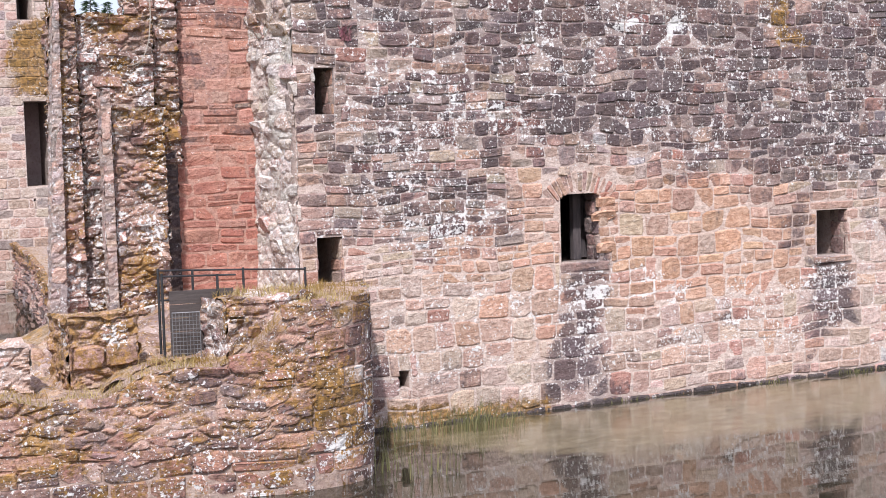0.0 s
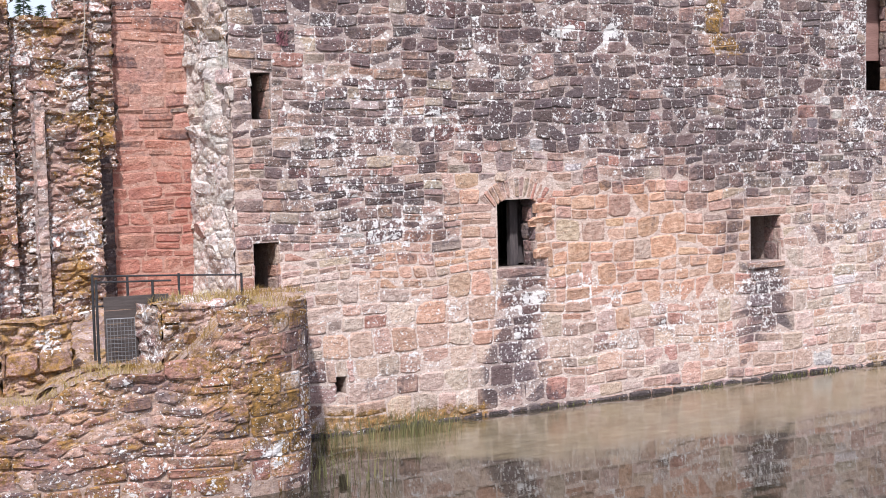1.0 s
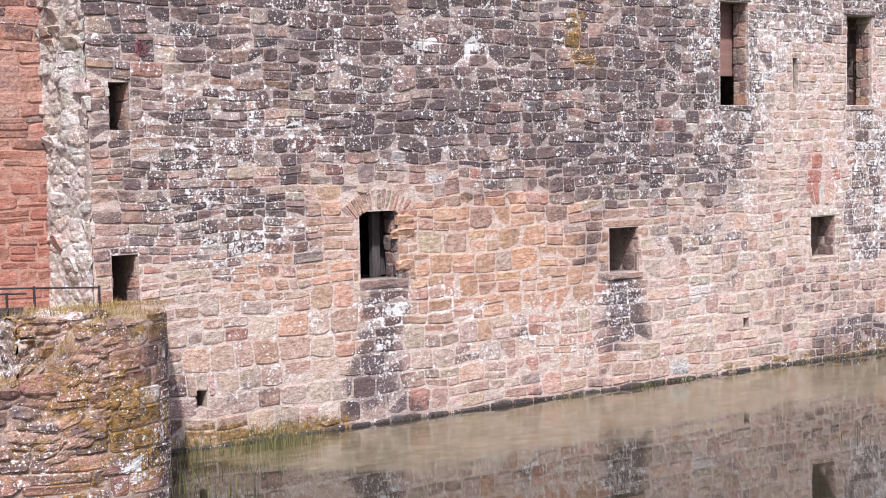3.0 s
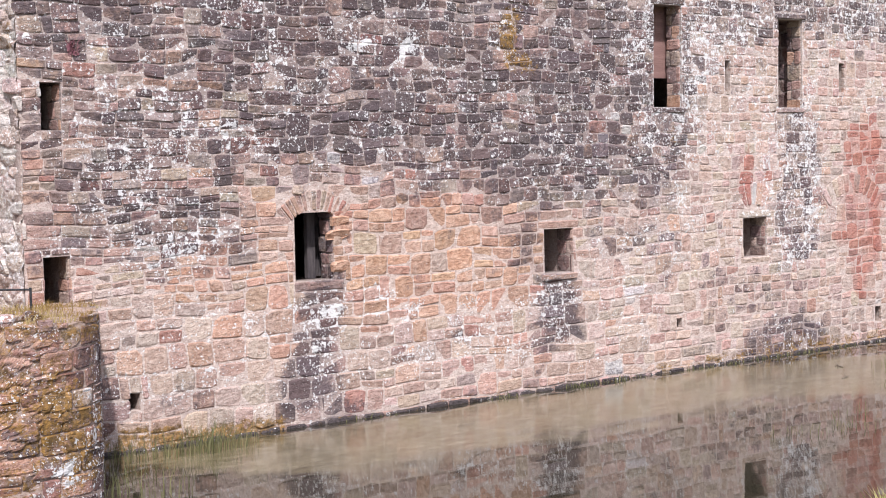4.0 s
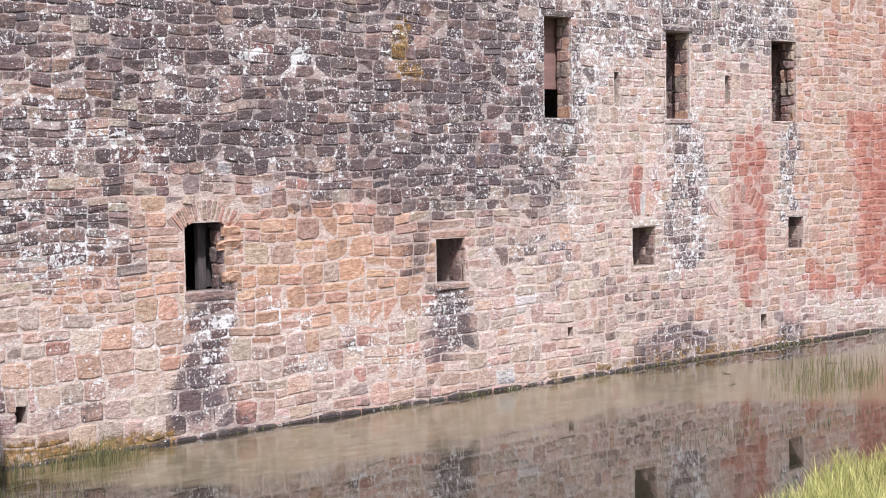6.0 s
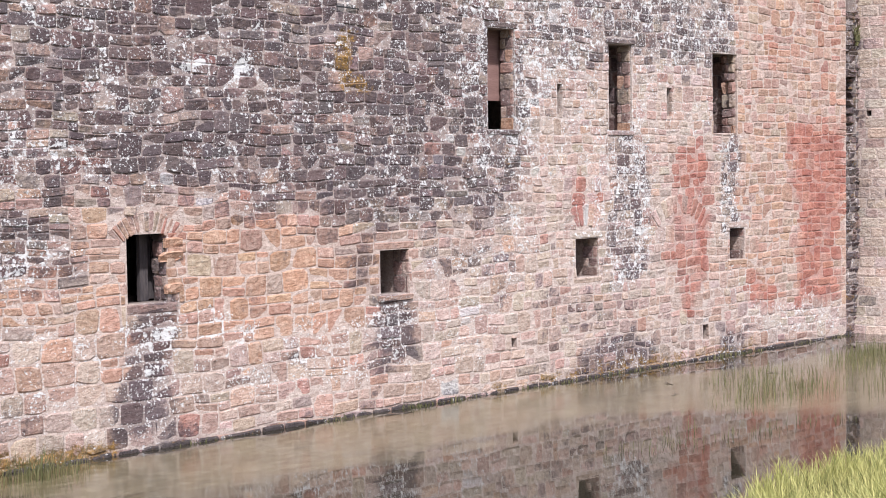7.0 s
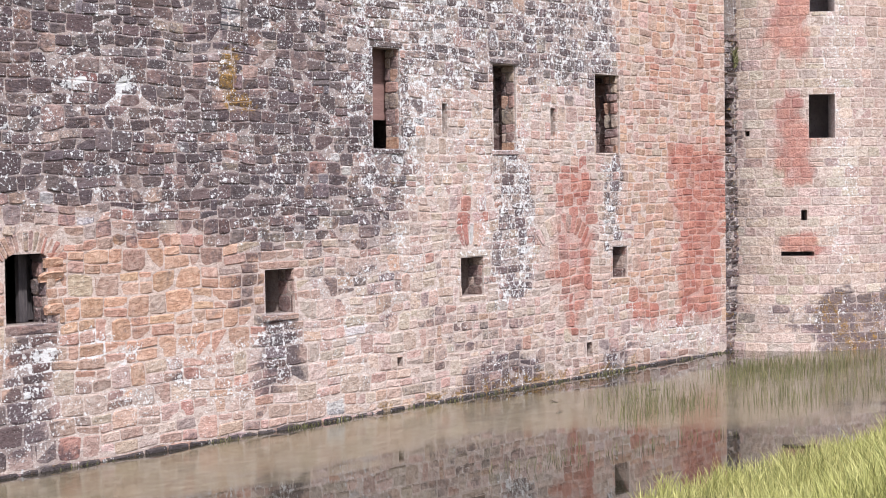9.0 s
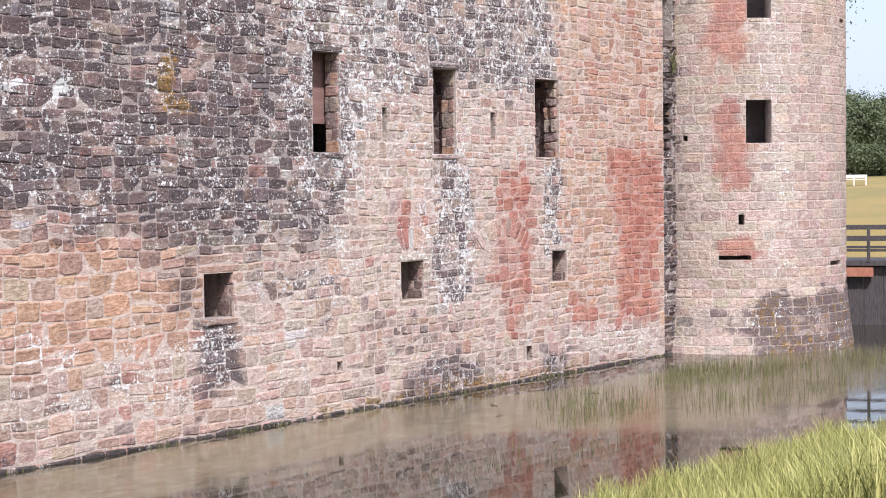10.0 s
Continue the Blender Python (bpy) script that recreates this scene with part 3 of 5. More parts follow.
curtain_wall = thing("wall_south", "pink sandstone curtain wall, black crusted and lichen speckled", "castle wall", kind="structure")
# an outer leaf with the openings, and the inner thickness in which they widen
LEAF_DEEP = 0.42
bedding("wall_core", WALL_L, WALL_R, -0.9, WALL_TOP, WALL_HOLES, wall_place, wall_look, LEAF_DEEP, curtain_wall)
WIDENED = [(a - 0.1, b + (0.14 if hole in TALLS[1:] else 1.1 if hole in (DOOR_SLOT, TALLS[0], *HIGH) else 0.03), c - 0.05, d + 0.05) for hole in WALL_HOLES for a, b, c, d in (hole,)]
# the inner thickness is coloured dark for the shade inside the openings
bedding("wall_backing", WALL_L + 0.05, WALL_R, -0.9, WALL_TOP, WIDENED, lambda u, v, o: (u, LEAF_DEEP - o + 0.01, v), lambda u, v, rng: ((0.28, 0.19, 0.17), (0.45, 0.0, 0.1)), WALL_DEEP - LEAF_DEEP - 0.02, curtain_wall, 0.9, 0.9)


def dressed(holes, under=0.14, over=0.16, ears=0.16):
    """Lintel and sill slabs for rectangular openings."""
    return [(a - ears, b + ears, d, d + over) for a, b, c, d in holes] + [(a - ears * 0.6, b + ears * 0.6, c - under, c) for a, b, c, d in holes]


ARCHES = [(15.15, 2.40, 1.15, 1.62, 38, 142, 13), (0.42, 3.02, 0.70, 1.06, 44, 138, 15), (11.75, 2.75, 0.62, 1.15, 62, 118, 5)]


def in_arch(u, v):
    return any(r0 - 0.05 < math.hypot(u - cx, v - cz) < r1 + 0.04 and a0 < math.degrees(math.atan2(v - cz, u - cx)) < a1 for cx, cz, r0, r1, a0, a1, _ in ARCHES)


both = dressed(SQUARES) + dressed([TALLS[0], TALLS[1]], 0.12, 0.13, 0.12)
lintels, sills = both[:3] + both[6:8], both[3:6] + both[8:] + [(-0.05, 1.0, 2.32, 2.50)]
slabs = lintels + sills
rng_wall = random.Random(5)
rects = []


def wall_style(u, v):
    edge = 0.25 * noise.noise((u, v, 2.2))
    if u + edge > 17.8:
        return 0.24, 0.30, 0.52
    if u + edge > 9.6:
        return 0.235, 0.24, 0.46
    if v + edge < 2.4 and u < 1.1:
        return 0.32, 0.34, 0.62
    if 1.1 < u + edge < 5.5 and v < 3.75 or v < 3.2 and u > 1.1:
        return 0.26, 0.32, 0.58
    if u + edge < -0.4 and v < 5.5:
        return 0.165, 0.26, 0.54
    return (0.19 if u < -1 else 0.22), 0.24, 0.54


rects += mixed(WALL_L, WALL_R, -0.35, WALL_TOP, (0.34, 0.50), wall_style, rng_wall)
rects = [r for r in trimmed(rects, WALL_HOLES + slabs) if not in_arch((r[0] + r[1]) / 2, (r[2] + r[3]) / 2)]
rough_part = [r for r in rects if r[1] <= 9.7 and r[2] >= 3.3]
lay(curtain_wall, [r for r in rects if r not in rough_part], wall_place, wall_look, 11, lambda u, v: -3.2 < u < 3.4 and 0.0 < v < 3.4, wave=0.075, proud=0.022, joint=0.010, soft=0.40)
lay(curtain_wall, rough_part, wall_place, wall_look, 12, lambda u, v: False, joint=0.004, rough=1.4, proud=0.028, wave=0.085, soft=0.42)
lay(curtain_wall, lintels, wall_place, wall_look, 14, name="lintel", wave=0.0, proud=0.04, rough=0.5)
lay(curtain_wall, sills, wall_place, wall_look, 15, name="sill", wave=0.0, proud=0.06, rough=0.5)
for cx, cz, r0, r1, a0, a1, count in ARCHES:
    span = radians(a1 - a0) / count
    # left to right along the arch, so that the faces look outwards
    polar = (lambda cx, cz, r1: lambda u, v, o: (cx - v * math.cos(u / r1), -o, cz + v * math.sin(u / r1)))(cx, cz, r1)
    ring = [((radians(180 - a1) + span * i) * r1, (radians(180 - a1) + span * (i + 1)) * r1, r0, r1) for i in range(count)]
    arch_look = (lambda cx, cz, r1: lambda u, v, rng: wall_look(cx - v * math.cos(u / r1), cz + v * math.sin(u / r1), rng))(cx, cz, r1)
    lay(curtain_wall, ring, polar, arch_look, 21, name="voussoir", joint=0.010, proud=0.028, wave=0.0)

# wet footing course at the waterline, blackened further for the shadow and reflection there
footing = courses(WALL_L, WALL_R + 0.3, -0.24, 0.075, (0.31, 0.32), (0.3, 0.8), rng_wall, 0.0)
lay(curtain_wall, footing, wall_place, lambda u, v, rng: ((0.08, 0.065, 0.05), (1.2, 0.25 + 0.3 * (noise.noise((u * 3, 0, 1)) > 0.1), 0.30)), 13, lambda u, v: False, proud=0.05, rough=0.9)

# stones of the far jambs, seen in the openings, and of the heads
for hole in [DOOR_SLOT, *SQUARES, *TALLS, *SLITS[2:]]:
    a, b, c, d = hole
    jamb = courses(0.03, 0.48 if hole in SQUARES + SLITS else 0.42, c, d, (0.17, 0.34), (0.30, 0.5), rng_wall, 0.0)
    # how much shade is put into the jamb's colour; crust also deepens inwards
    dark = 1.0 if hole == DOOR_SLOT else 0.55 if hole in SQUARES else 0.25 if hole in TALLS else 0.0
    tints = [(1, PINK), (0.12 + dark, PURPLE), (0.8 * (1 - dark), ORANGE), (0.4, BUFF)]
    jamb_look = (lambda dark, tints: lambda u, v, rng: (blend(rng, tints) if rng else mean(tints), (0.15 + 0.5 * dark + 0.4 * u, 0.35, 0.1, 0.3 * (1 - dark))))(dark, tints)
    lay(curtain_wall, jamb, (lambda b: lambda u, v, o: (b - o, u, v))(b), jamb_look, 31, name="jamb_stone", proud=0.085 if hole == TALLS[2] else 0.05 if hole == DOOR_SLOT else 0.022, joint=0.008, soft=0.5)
    if hole in TALLS[1:]:
        # deeper reveal stones in purple dark tones that stand for shade
        inner = courses(0.46, 1.5, c, d, (0.24, 0.40), (0.30, 0.6), rng_wall, 0.0)
        lay(curtain_wall, inner, (lambda b: lambda u, v, o: (b + 0.14 - o, u, v))(b), lambda u, v, rng: (blend(rng, [(1, PURPLE), (0.6, (0.36, 0.22, 0.19))]) if rng else PURPLE, (0.45, 0.2, 0.15)), 33, name="jamb_stone", proud=0.03, soft=0.4)
# the broken upper jamb of the first window
for k, (z, out_by) in enumerate(((3.40, 0.05), (3.16, 0.15), (2.62, 0.06))):
    lay(curtain_wall, [(0.80 - out_by, 1.12, z, z + 0.20)], lambda u, v, o: (u, -0.012 - o, v), lambda u, v, rng: (ORANGE, (0.1, 0.3, 0.1)), 35 + k, name="jamb_stone", proud=0.05, rough=1.6, soft=0.9)

# closed rooms added behind the wall block the light and keep the openings dark
blocked_look = lambda u, v, rng: (blend(rng, [(1, GREY), (0.6, (0.30, 0.28, 0.31)), (0.3, PURPLE)]) if rng else GREY, (0.42, 0.5, 0.1))
for a, b, c, d in HIGH:
    bedding("blocking_core", a + 0.02, b - 0.02, c + 0.01, d, [], lambda u, v, o: (u, 0.16 - o, v), blocked_look, 0.22, curtain_wall)
    lay(curtain_wall, courses(a + 0.02, b - 0.02, c + 0.01, d, (0.16, 0.28), (0.25, 0.5), rng_wall, 0.0), lambda u, v, o: (u, 0.16 - o, v), blocked_look, 37, name="blocking_stone", proud=0.02)
rooms = thing("added_rooms", "added reddish inner walls, floors and roof that keep the openings dark", "inner wall", kind="structure")
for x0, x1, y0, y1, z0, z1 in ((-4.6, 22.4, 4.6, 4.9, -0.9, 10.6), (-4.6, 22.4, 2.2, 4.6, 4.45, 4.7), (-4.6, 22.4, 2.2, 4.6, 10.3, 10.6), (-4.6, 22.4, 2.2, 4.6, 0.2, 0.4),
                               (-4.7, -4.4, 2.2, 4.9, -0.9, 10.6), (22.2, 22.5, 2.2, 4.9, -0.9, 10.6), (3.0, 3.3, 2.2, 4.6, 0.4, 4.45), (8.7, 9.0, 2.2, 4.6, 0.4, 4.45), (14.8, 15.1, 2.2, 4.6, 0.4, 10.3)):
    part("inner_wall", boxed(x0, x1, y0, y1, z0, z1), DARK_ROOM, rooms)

# ---- gatehouse tower ----
TCX, TCY, TR, T0 = 26.9, 0.6, 3.6, -186.0


def tower_radius(v):
    return TR + 0.20 * max(0.0, (1.75 - v) / 1.75) ** 1.4 + (0.03 if v < 1.75 else 0.0)


def tower_place(u, v, o):
    t, r = radians(T0) + u / TR, tower_radius(v) + o
    return (TCX + r * math.cos(t), TCY + r * math.sin(t), v)


def arc(a):
    return radians(a - T0) * TR


def tower_look(u, v, rng):
    a = math.degrees(u / TR) + T0
    bare = max(1.2 * patch(u, v, arc(-161), arc(-140.5), 8.3, 10.6, 0.4), 1.2 * patch(u, v, arc(-154.5), arc(-138.5), 4.7, 6.9, 0.35), 1.4 * patch(u, v, arc(-153), arc(-137), 2.70, 3.25, 0.12), 0.55 * patch(u, v, arc(-158), arc(-148), 6.9, 8.3, 0.3), 0.12)
    foot = patch(u, v, arc(-139), arc(-10), -0.9, 1.62, 0.42) * (1.0 + 0.3 * noise.noise((u * 1.6, v * 2.0, 6.6)))
    foot2 = patch(u, v, arc(-166), arc(-137), 0.55, 1.65, 0.35)
    streak = patch(u, v, arc(-134), arc(-120), 2.0, 10, 0.4)
    crust = max(0.12, 1.2 * foot, 0.68 * foot2, 0.42 * patch(u, v, arc(-186), arc(-162), 0, 11, 0.4))
    wear = (crust, max(0.06, 0.62 * streak, 0.46 * foot, 0.5 * foot2), max(0.1, 0.52 * foot), bare)
    side = fade(a, -132, -112)
    tones = [(0.8 + 1.4 * side, (0.51, 0.365, 0.315)), (0.9 * (1 - side), (0.52, 0.43, 0.355)), (0.7 + 1.6 * streak, PALE), (3.0 * patch(u, v, arc(-165), arc(-125), -0.5, 0.4, 0.15), PALE)]
    return (blend(rng, tones, 0.5) if rng else mean(tones)), wear


tower = thing("gatehouse_tower", "round pale pink ashlar gatehouse tower with a dark battered foot", "tower", at=(TCX, TCY, 0))
TOWER_HOLES = [(arc(a), arc(b), c, d) for a, b, c, d in ((-140.6, -128.9, 5.87, 7.07), (-140.0, -128.9, 9.33, 10.5), (-144.1, -141.4, 3.60, 3.89), (-152.8, -138.4, 2.62, 2.74),
                                                        (-168.6, -166.3, 5.95, 6.10), (-93.7, -82.0, 2.37, 2.50), (-83.6, -74.5, 9.35, 9.47), (-80, -77, 6.45, 6.53))]


def local(place, ob):
    """The same placing, told from a thing's own base."""
    x, y, z = ob.location
    return lambda u, v, o: tuple(p - q for p, q in zip(place(u, v, o), (x, y, z)))


bedding("tower_core", 0.0, arc(-15), -0.9, 12.5, TOWER_HOLES, local(tower_place, tower), tower_look, 0.45, tower, 0.14, 0.3, 0.0)
rects = trimmed(courses(0.0, arc(-15), -0.35, 12.5, (0.24, 0.31), (0.34, 0.60), rng_wall, 0.02), TOWER_HOLES)
lay(tower, rects, local(tower_place, tower), tower_look, 41, lambda u, v: arc(-165) < u < arc(-95) and 1.2 < v < 6.2, joint=0.011, proud=0.014, wave=0.012, rough=0.6)
# solid cylinder added inside so that the tower's windows stay dark
part("inner_wall", rods((0, 0, -0.9), (0, 0, 12.4), 1.9, sides=32), DARK_ROOM, tower)

# narrow recessed strip between wall and tower, with a garderobe slot
strip = thing("wall_return", "mossy narrow recessed wall strip with dark slots", "castle wall", kind="structure")
strip_place = lambda u, v, o: (u, 0.14 - o, v)
strip_look = lambda u, v, rng: (blend(rng, [(1, PURPLE), (0.6, GREY)]) if rng else GREY, (0.66, 0.42, 0.42))
STRIP_HOLES = [(22.58, 23.25, 5.50, 7.02), (22.58, 23.25, 8.80, 10.2)]
bedding("strip_core", 22.45, 23.7, -0.9, WALL_TOP, STRIP_HOLES, strip_place, strip_look, 1.2, strip)
lay(strip, trimmed(courses(22.5, 23.7, -0.35, WALL_TOP, (0.14, 0.26), (0.2, 0.4), rng_wall), STRIP_HOLES), strip_place, strip_look, 51, proud=0.06, rough=1.6)
lay(strip, courses(0.15, 0.95, 5.5, 7.02, (0.2, 0.26), (0.7, 0.8), rng_wall, 0), lambda u, v, o: (23.22 - o, u, v), strip_look, 53, name="corbel", proud=0.12, joint=0.03)

# ---- collapsed corner tower in front ----
def along(points):
    """A placing along a plan line: u runs along it, out to its right-hand side."""
    pts = [Vector(p) for p in points]
    lens = [0.0]
    for a, b in zip(pts, pts[1:]):
        lens.append(lens[-1] + (b - a).length)

    def way(u):
        u = min(max(u, 0.0), lens[-1] - 1e-6)
        i = max(k for k in range(len(pts) - 1) if lens[k] <= u)
        f = (u - lens[i]) / (lens[i + 1] - lens[i])
        d = (pts[i + 1] - pts[i]).normalized()
        return pts[i].lerp(pts[i + 1], f), d

    def place(u, v, o):
        p, _ = way(u)
        d = (way(u + 0.25)[1] + way(u - 0.25)[1]).normalized()
        return (p.x + d.y * o, p.y - d.x * o, v)
    return place, lens


DRUM = [(-12.6, -1.2), (-11.4, -1.95), (-10.5, -2.35), (-9.4, -2.64), (-7.9, -2.92), (-6.9, -3.08), (-6.1, -3.2), (-5.6, -3.16), (-5.2, -3.02), (-4.92, -2.78), (-4.72, -2.35), (-4.3, -1.45), (-3.75, -0.05)]
drum_place, drum_len = along(DRUM)


def drum_u(x):
    return float(np.interp(x, [p[0] for p in DRUM], drum_len))


def drum_top(u):
    knots = ((-12.6, 1.50), (-10.3, 1.52), (-9.6, 1.50), (-9.35, 1.45), (-8.75, 1.50), (-8.0, 1.78), (-7.3, 1.80), (-6.95, 1.84), (-6.15, 2.50), (-5.6, 2.56), (-4.9, 2.52), (-3.75, 2.45))
    return float(np.interp(u, [drum_u(k[0]) for k in knots], [k[1] for k in knots])) + 0.07 * noise.noise((u * 2.2, 0, 6))


def drum_look(u, v, rng):
    end = fade(u, drum_u(-5.9), drum_u(-5.0))
    low = 1 - fade(v, 0.45, 0.95)
    crust = max(0.46, 0.54 * low, 0.92 * end, 0.40 + 0.4 * noise.noise((u * 0.8, v * 1.2, 5)))
    moss = max(0.56 + 0.35 * noise.noise((u * 1.3, v * 2.2, 15)), 0.84 * patch(u, v, drum_u(-6.2), drum_u(-5.0), 0.2, 1.7, 0.4), 0.55 * fade(v, drum_top(u) - 0.22, drum_top(u)), 0.6 * patch(u, v, drum_u(-12), drum_u(-8.4), 1.15, 1.7, 0.2))
    lich = max(0.54, 0.66 * low, 0.72 * end, 1.6 * patch(u, v, drum_u(-5.75), drum_u(-5.45), 0.45, 0.72, 0.08))
    tones = [(1.0, (0.40, 0.225, 0.165)), (0.5, (0.47, 0.30, 0.24)), (0.45, (0.33, 0.15, 0.11)), (0.45, PURPLE), (0.30, PALE), (0.25, ORANGE)]
    return (blend(rng, tones, 0.36) if rng else (0.34, 0.225, 0.175)), (crust, lich, moss, 0.40 + 0.55 * noise.noise((u * 0.9, v * 1.6, 31)))


drum = thing("tower_stump", "collapsed tower base of rough mossy red sandstone rubble", "ruined tower", at=(-8, -1, 0))
drum_local = local(drum_place, drum)
stretch = drum_len[-1]
rows_of_stone = []
for a, b, c, d in courses(0.0, stretch, -0.35, 2.75, (0.15, 0.29), (0.26, 0.72), random.Random(8), 0.16):
    top = drum_top((a + b) / 2)
    if c < top - 0.05:
        rows_of_stone.append((a, b, c, min(d, top + 0.05)))
keep = random.Random(9)
TURN = drum_u(-5.95)
rows_of_stone = [(a, min(b, TURN), c, d) for a, b, c, d in rows_of_stone if a < TURN - 0.1 and (c < 0.80 or keep.random() < 0.34)]
corner_rows = [(a, b, c, min(d, drum_top((a + b) / 2) + 0.04)) for a, b, c, d in courses(TURN, stretch, -0.35, 2.75, (0.24, 0.34), (0.30, 0.55), random.Random(18), 0.06) if c < drum_top((a + b) / 2) - 0.08]
lay(drum, corner_rows, drum_local, drum_look, 63, joint=0.009, proud=0.022, rough=0.8, wave=0.04)
rubble("rubble_core", drum_u(-12.4), drum_u(-5.5), 0.5, 2.75, drum_local, drum_look, drum, 5, depth=0.055, top=drum_top, grid=0.035, size=(3.0, 7.5))
lay(drum, rows_of_stone, drum_local, drum_look, 61, lambda u, v: drum_u(-11) < u < drum_u(-4.6) and v > 0.2, joint=0.006, proud=0.030, rough=1.5, wave=0.09, soft=0.8)

# solid core behind the facing, with an uneven top
core, n_u = Bag(), 70
for i in range(n_u + 1):
    u = stretch * i / n_u
    t = drum_top(u) - 0.03
    deep = -0.13 if u < drum_u(-6.2) else 0.02
    for v, o in ((-0.9, 0.03), (0.2, 0.03), (0.55, 0.0), (t, deep), (t + 0.03, -0.5), (min(t, 2.42), -1.5)):
        core.verts.append(drum_local(u, v, o - 0.02))
        core.tone.append((0.38, 0.28, 0.235))
        core.wear.append((0.4, 0.2, 0.55 if v >= t else 0.35))
for i in range(n_u):
    for j in range(5):
        k = i * 6 + j
        core.faces.append((k, k + 6, k + 7, k + 1))
new("core", core.mesh("core", MORTAR)).parent = drum

# rubble fill inside the stump, rising to the ruined walls behind
fill = Bag()
nx, ny = 44, 26
for j in range(ny):
    for i in range(nx):
        x = lerp(-9.1, -3.9, i / (nx - 1))
        y = lerp(-2.75, 2.5, j / (ny - 1))
        front = float(np.interp(x, [p[0] for p in DRUM], [p[1] for p in DRUM])) + 0.35
        y = max(y, front)
        z = min(drum_top(drum_u(x)) - 0.05, 1.9) + 0.25 * fade(y, -1.5, 0.5) + 0.10 * noise.noise((x * 1.4, y * 1.4, 4))
        fill.verts.append((x + 8, y + 1, z))
        fill.tone.append((0.30, 0.22, 0.15))
        fill.wear.append((0.3, 0.2, 0.62))
fill.faces = [(j * nx + i, j * nx + i + 1, (j + 1) * nx + i + 1, (j + 1) * nx + i) for j in range(ny - 1) for i in range(nx - 1)]
new("rubble_fill", fill.mesh("rubble_fill", MORTAR)).parent = drum
rubble("rubble_top", -9.3, -4.6, -2.4, 1.0, lambda u, v, o: (u + 8, max(v, float(np.interp(u, [p[0] for p in DRUM], [p[1] for p in DRUM])) + 0.3) + 1, min(drum_top(drum_u(u)) - 0.03, 1.95) + 0.27 * fade(v, -1.5, 0.5) + o),
       lambda u, v, rng: (blend(rng, [(1, (0.42, 0.27, 0.19)), (0.6, PURPLE), (0.5, PALE)]) if rng else PINK, (0.35, 0.4, 0.55)), drum, 29, depth=0.12, grid=0.06, size=(2.4, 2.4))


def pier(name, label, x0, x1, y0, y1, z0, z1, tones, wear, seed, high=(0.12, 0.24), wide=(0.22, 0.5), proud=0.07, rough=1.6, jag=0.0, ends=(True, True), smooth=False):
    """An upright stretch of broken walling: a core with stones on its front, on both ends and along the top."""
    ob = thing(name, label, "ruined wall", at=(x0, y0, z0))
    rng = random.Random(seed)
    w, h, dp = x1 - x0, z1 - z0, y1 - y0
    look_at = lambda u, v, r: (blend(r, tones) if r else mean(tones), wear(x0 + u, z0 + v))
    top = lambda u: h + jag * noise.noise((x0 + u * 2.1, z1, 3.0)) - (jag * 0.4)
    front = [r for r in courses(0, w, 0, h + jag, high, wide, rng, 0.2) if r[2] < top((r[0] + r[1]) / 2) - 0.06]
    inset = 0.006 if smooth else 0.13
    core_bm = boxed(0.004 if smooth else 0.1, w - (0.004 if smooth else 0.1), -0.004 if smooth else inset, dp, 0, h - max(jag * 1.6, 0.06))
    me_bag = Bag()
    for v in core_bm.verts:
        me_bag.verts.append(tuple(v.co))
        me_bag.tone.append(mean(tones))
        me_bag.wear.append(wear(x0 + v.co.x, z0 + v.co.z))
    core_bm.verts.index_update()
    me_bag.faces = [tuple(v.index for v in f.verts) for f in core_bm.faces]
    core_bm.free()
    new("core", me_bag.mesh("core", MORTAR, smooth=False)).parent = ob
    few = [r for r in front if smooth or rng.random() < 0.30]
    lay(ob, few, lambda u, v, o: (u, -o, v), look_at, seed, proud=proud, rough=rough, wave=0.05)
    if not smooth:
        rubble("rubble_core", 0, w, 0, h + jag, lambda u, v, o: (u, -o, v), look_at, ob, seed, depth=proud * 1.35, top=lambda u: top(u) + 0.02, grid=0.033, size=(3.2, 8.0))
        rubble("rubble_core", 0, w, 0, dp, lambda u, v, o: (u, v, h - jag * 0.7 + o), lambda u, v, r: look_at(u, h, r), ob, seed + 2, depth=0.07, grid=0.06, size=(2.6, 2.6))
    for on, end in zip(ends, (lambda u, v, o: (-o, dp - u, v), lambda u, v, o: (w + o, u, v))):
        if on:
            if smooth:
                lay(ob, courses(0, dp, 0, h - jag * 0.5, high, wide, rng, 0.2), end, look_at, seed + 1, proud=proud, rough=rough, wave=0.05)
            else:
                rubble("rubble_core", 0, dp, 0, h - jag * 0.3, end, look_at, ob, seed + 1, depth=proud * 1.35, grid=0.045, size=(3.2, 8.0))
    return ob


# broken end of the curtain wall: pale rubble core
BROKEN = [(1.4, (0.66, 0.60, 0.56)), (0.8, PALE), (0.35, PINK), (0.2, BUFF)]
broken_look = lambda u, v, rng: (blend(rng, BROKEN) if rng else mean(BROKEN), (0.04 + 0.44 * fade(v, 4.8, 6.4), 0.78 - 0.14 * fade(v, 4.6, 5.4), 0.12 + 0.4 * patch(u, v, 0, 2.2, 6.3, 6.9, 0.2)))
broken_end = thing("wall_end", "broken pale rubble end of the curtain wall", "castle wall", kind="structure")
broken_place = lambda u, v, o: (WALL_L - 0.01 - o * 0.8 - 0.16 * max(0, noise.noise((u * 1.6, v * 1.1, 2))) * fade(2.2 - u, 0, 0.5), 2.22 - u, v)
rubble("rubble_core", 0.0, 2.25, 1.6, WALL_TOP, broken_place, broken_look, broken_end, 17, depth=0.05, grid=0.035, size=(2.3, 5.0), mortar_tone=(0.56, 0.49, 0.45))
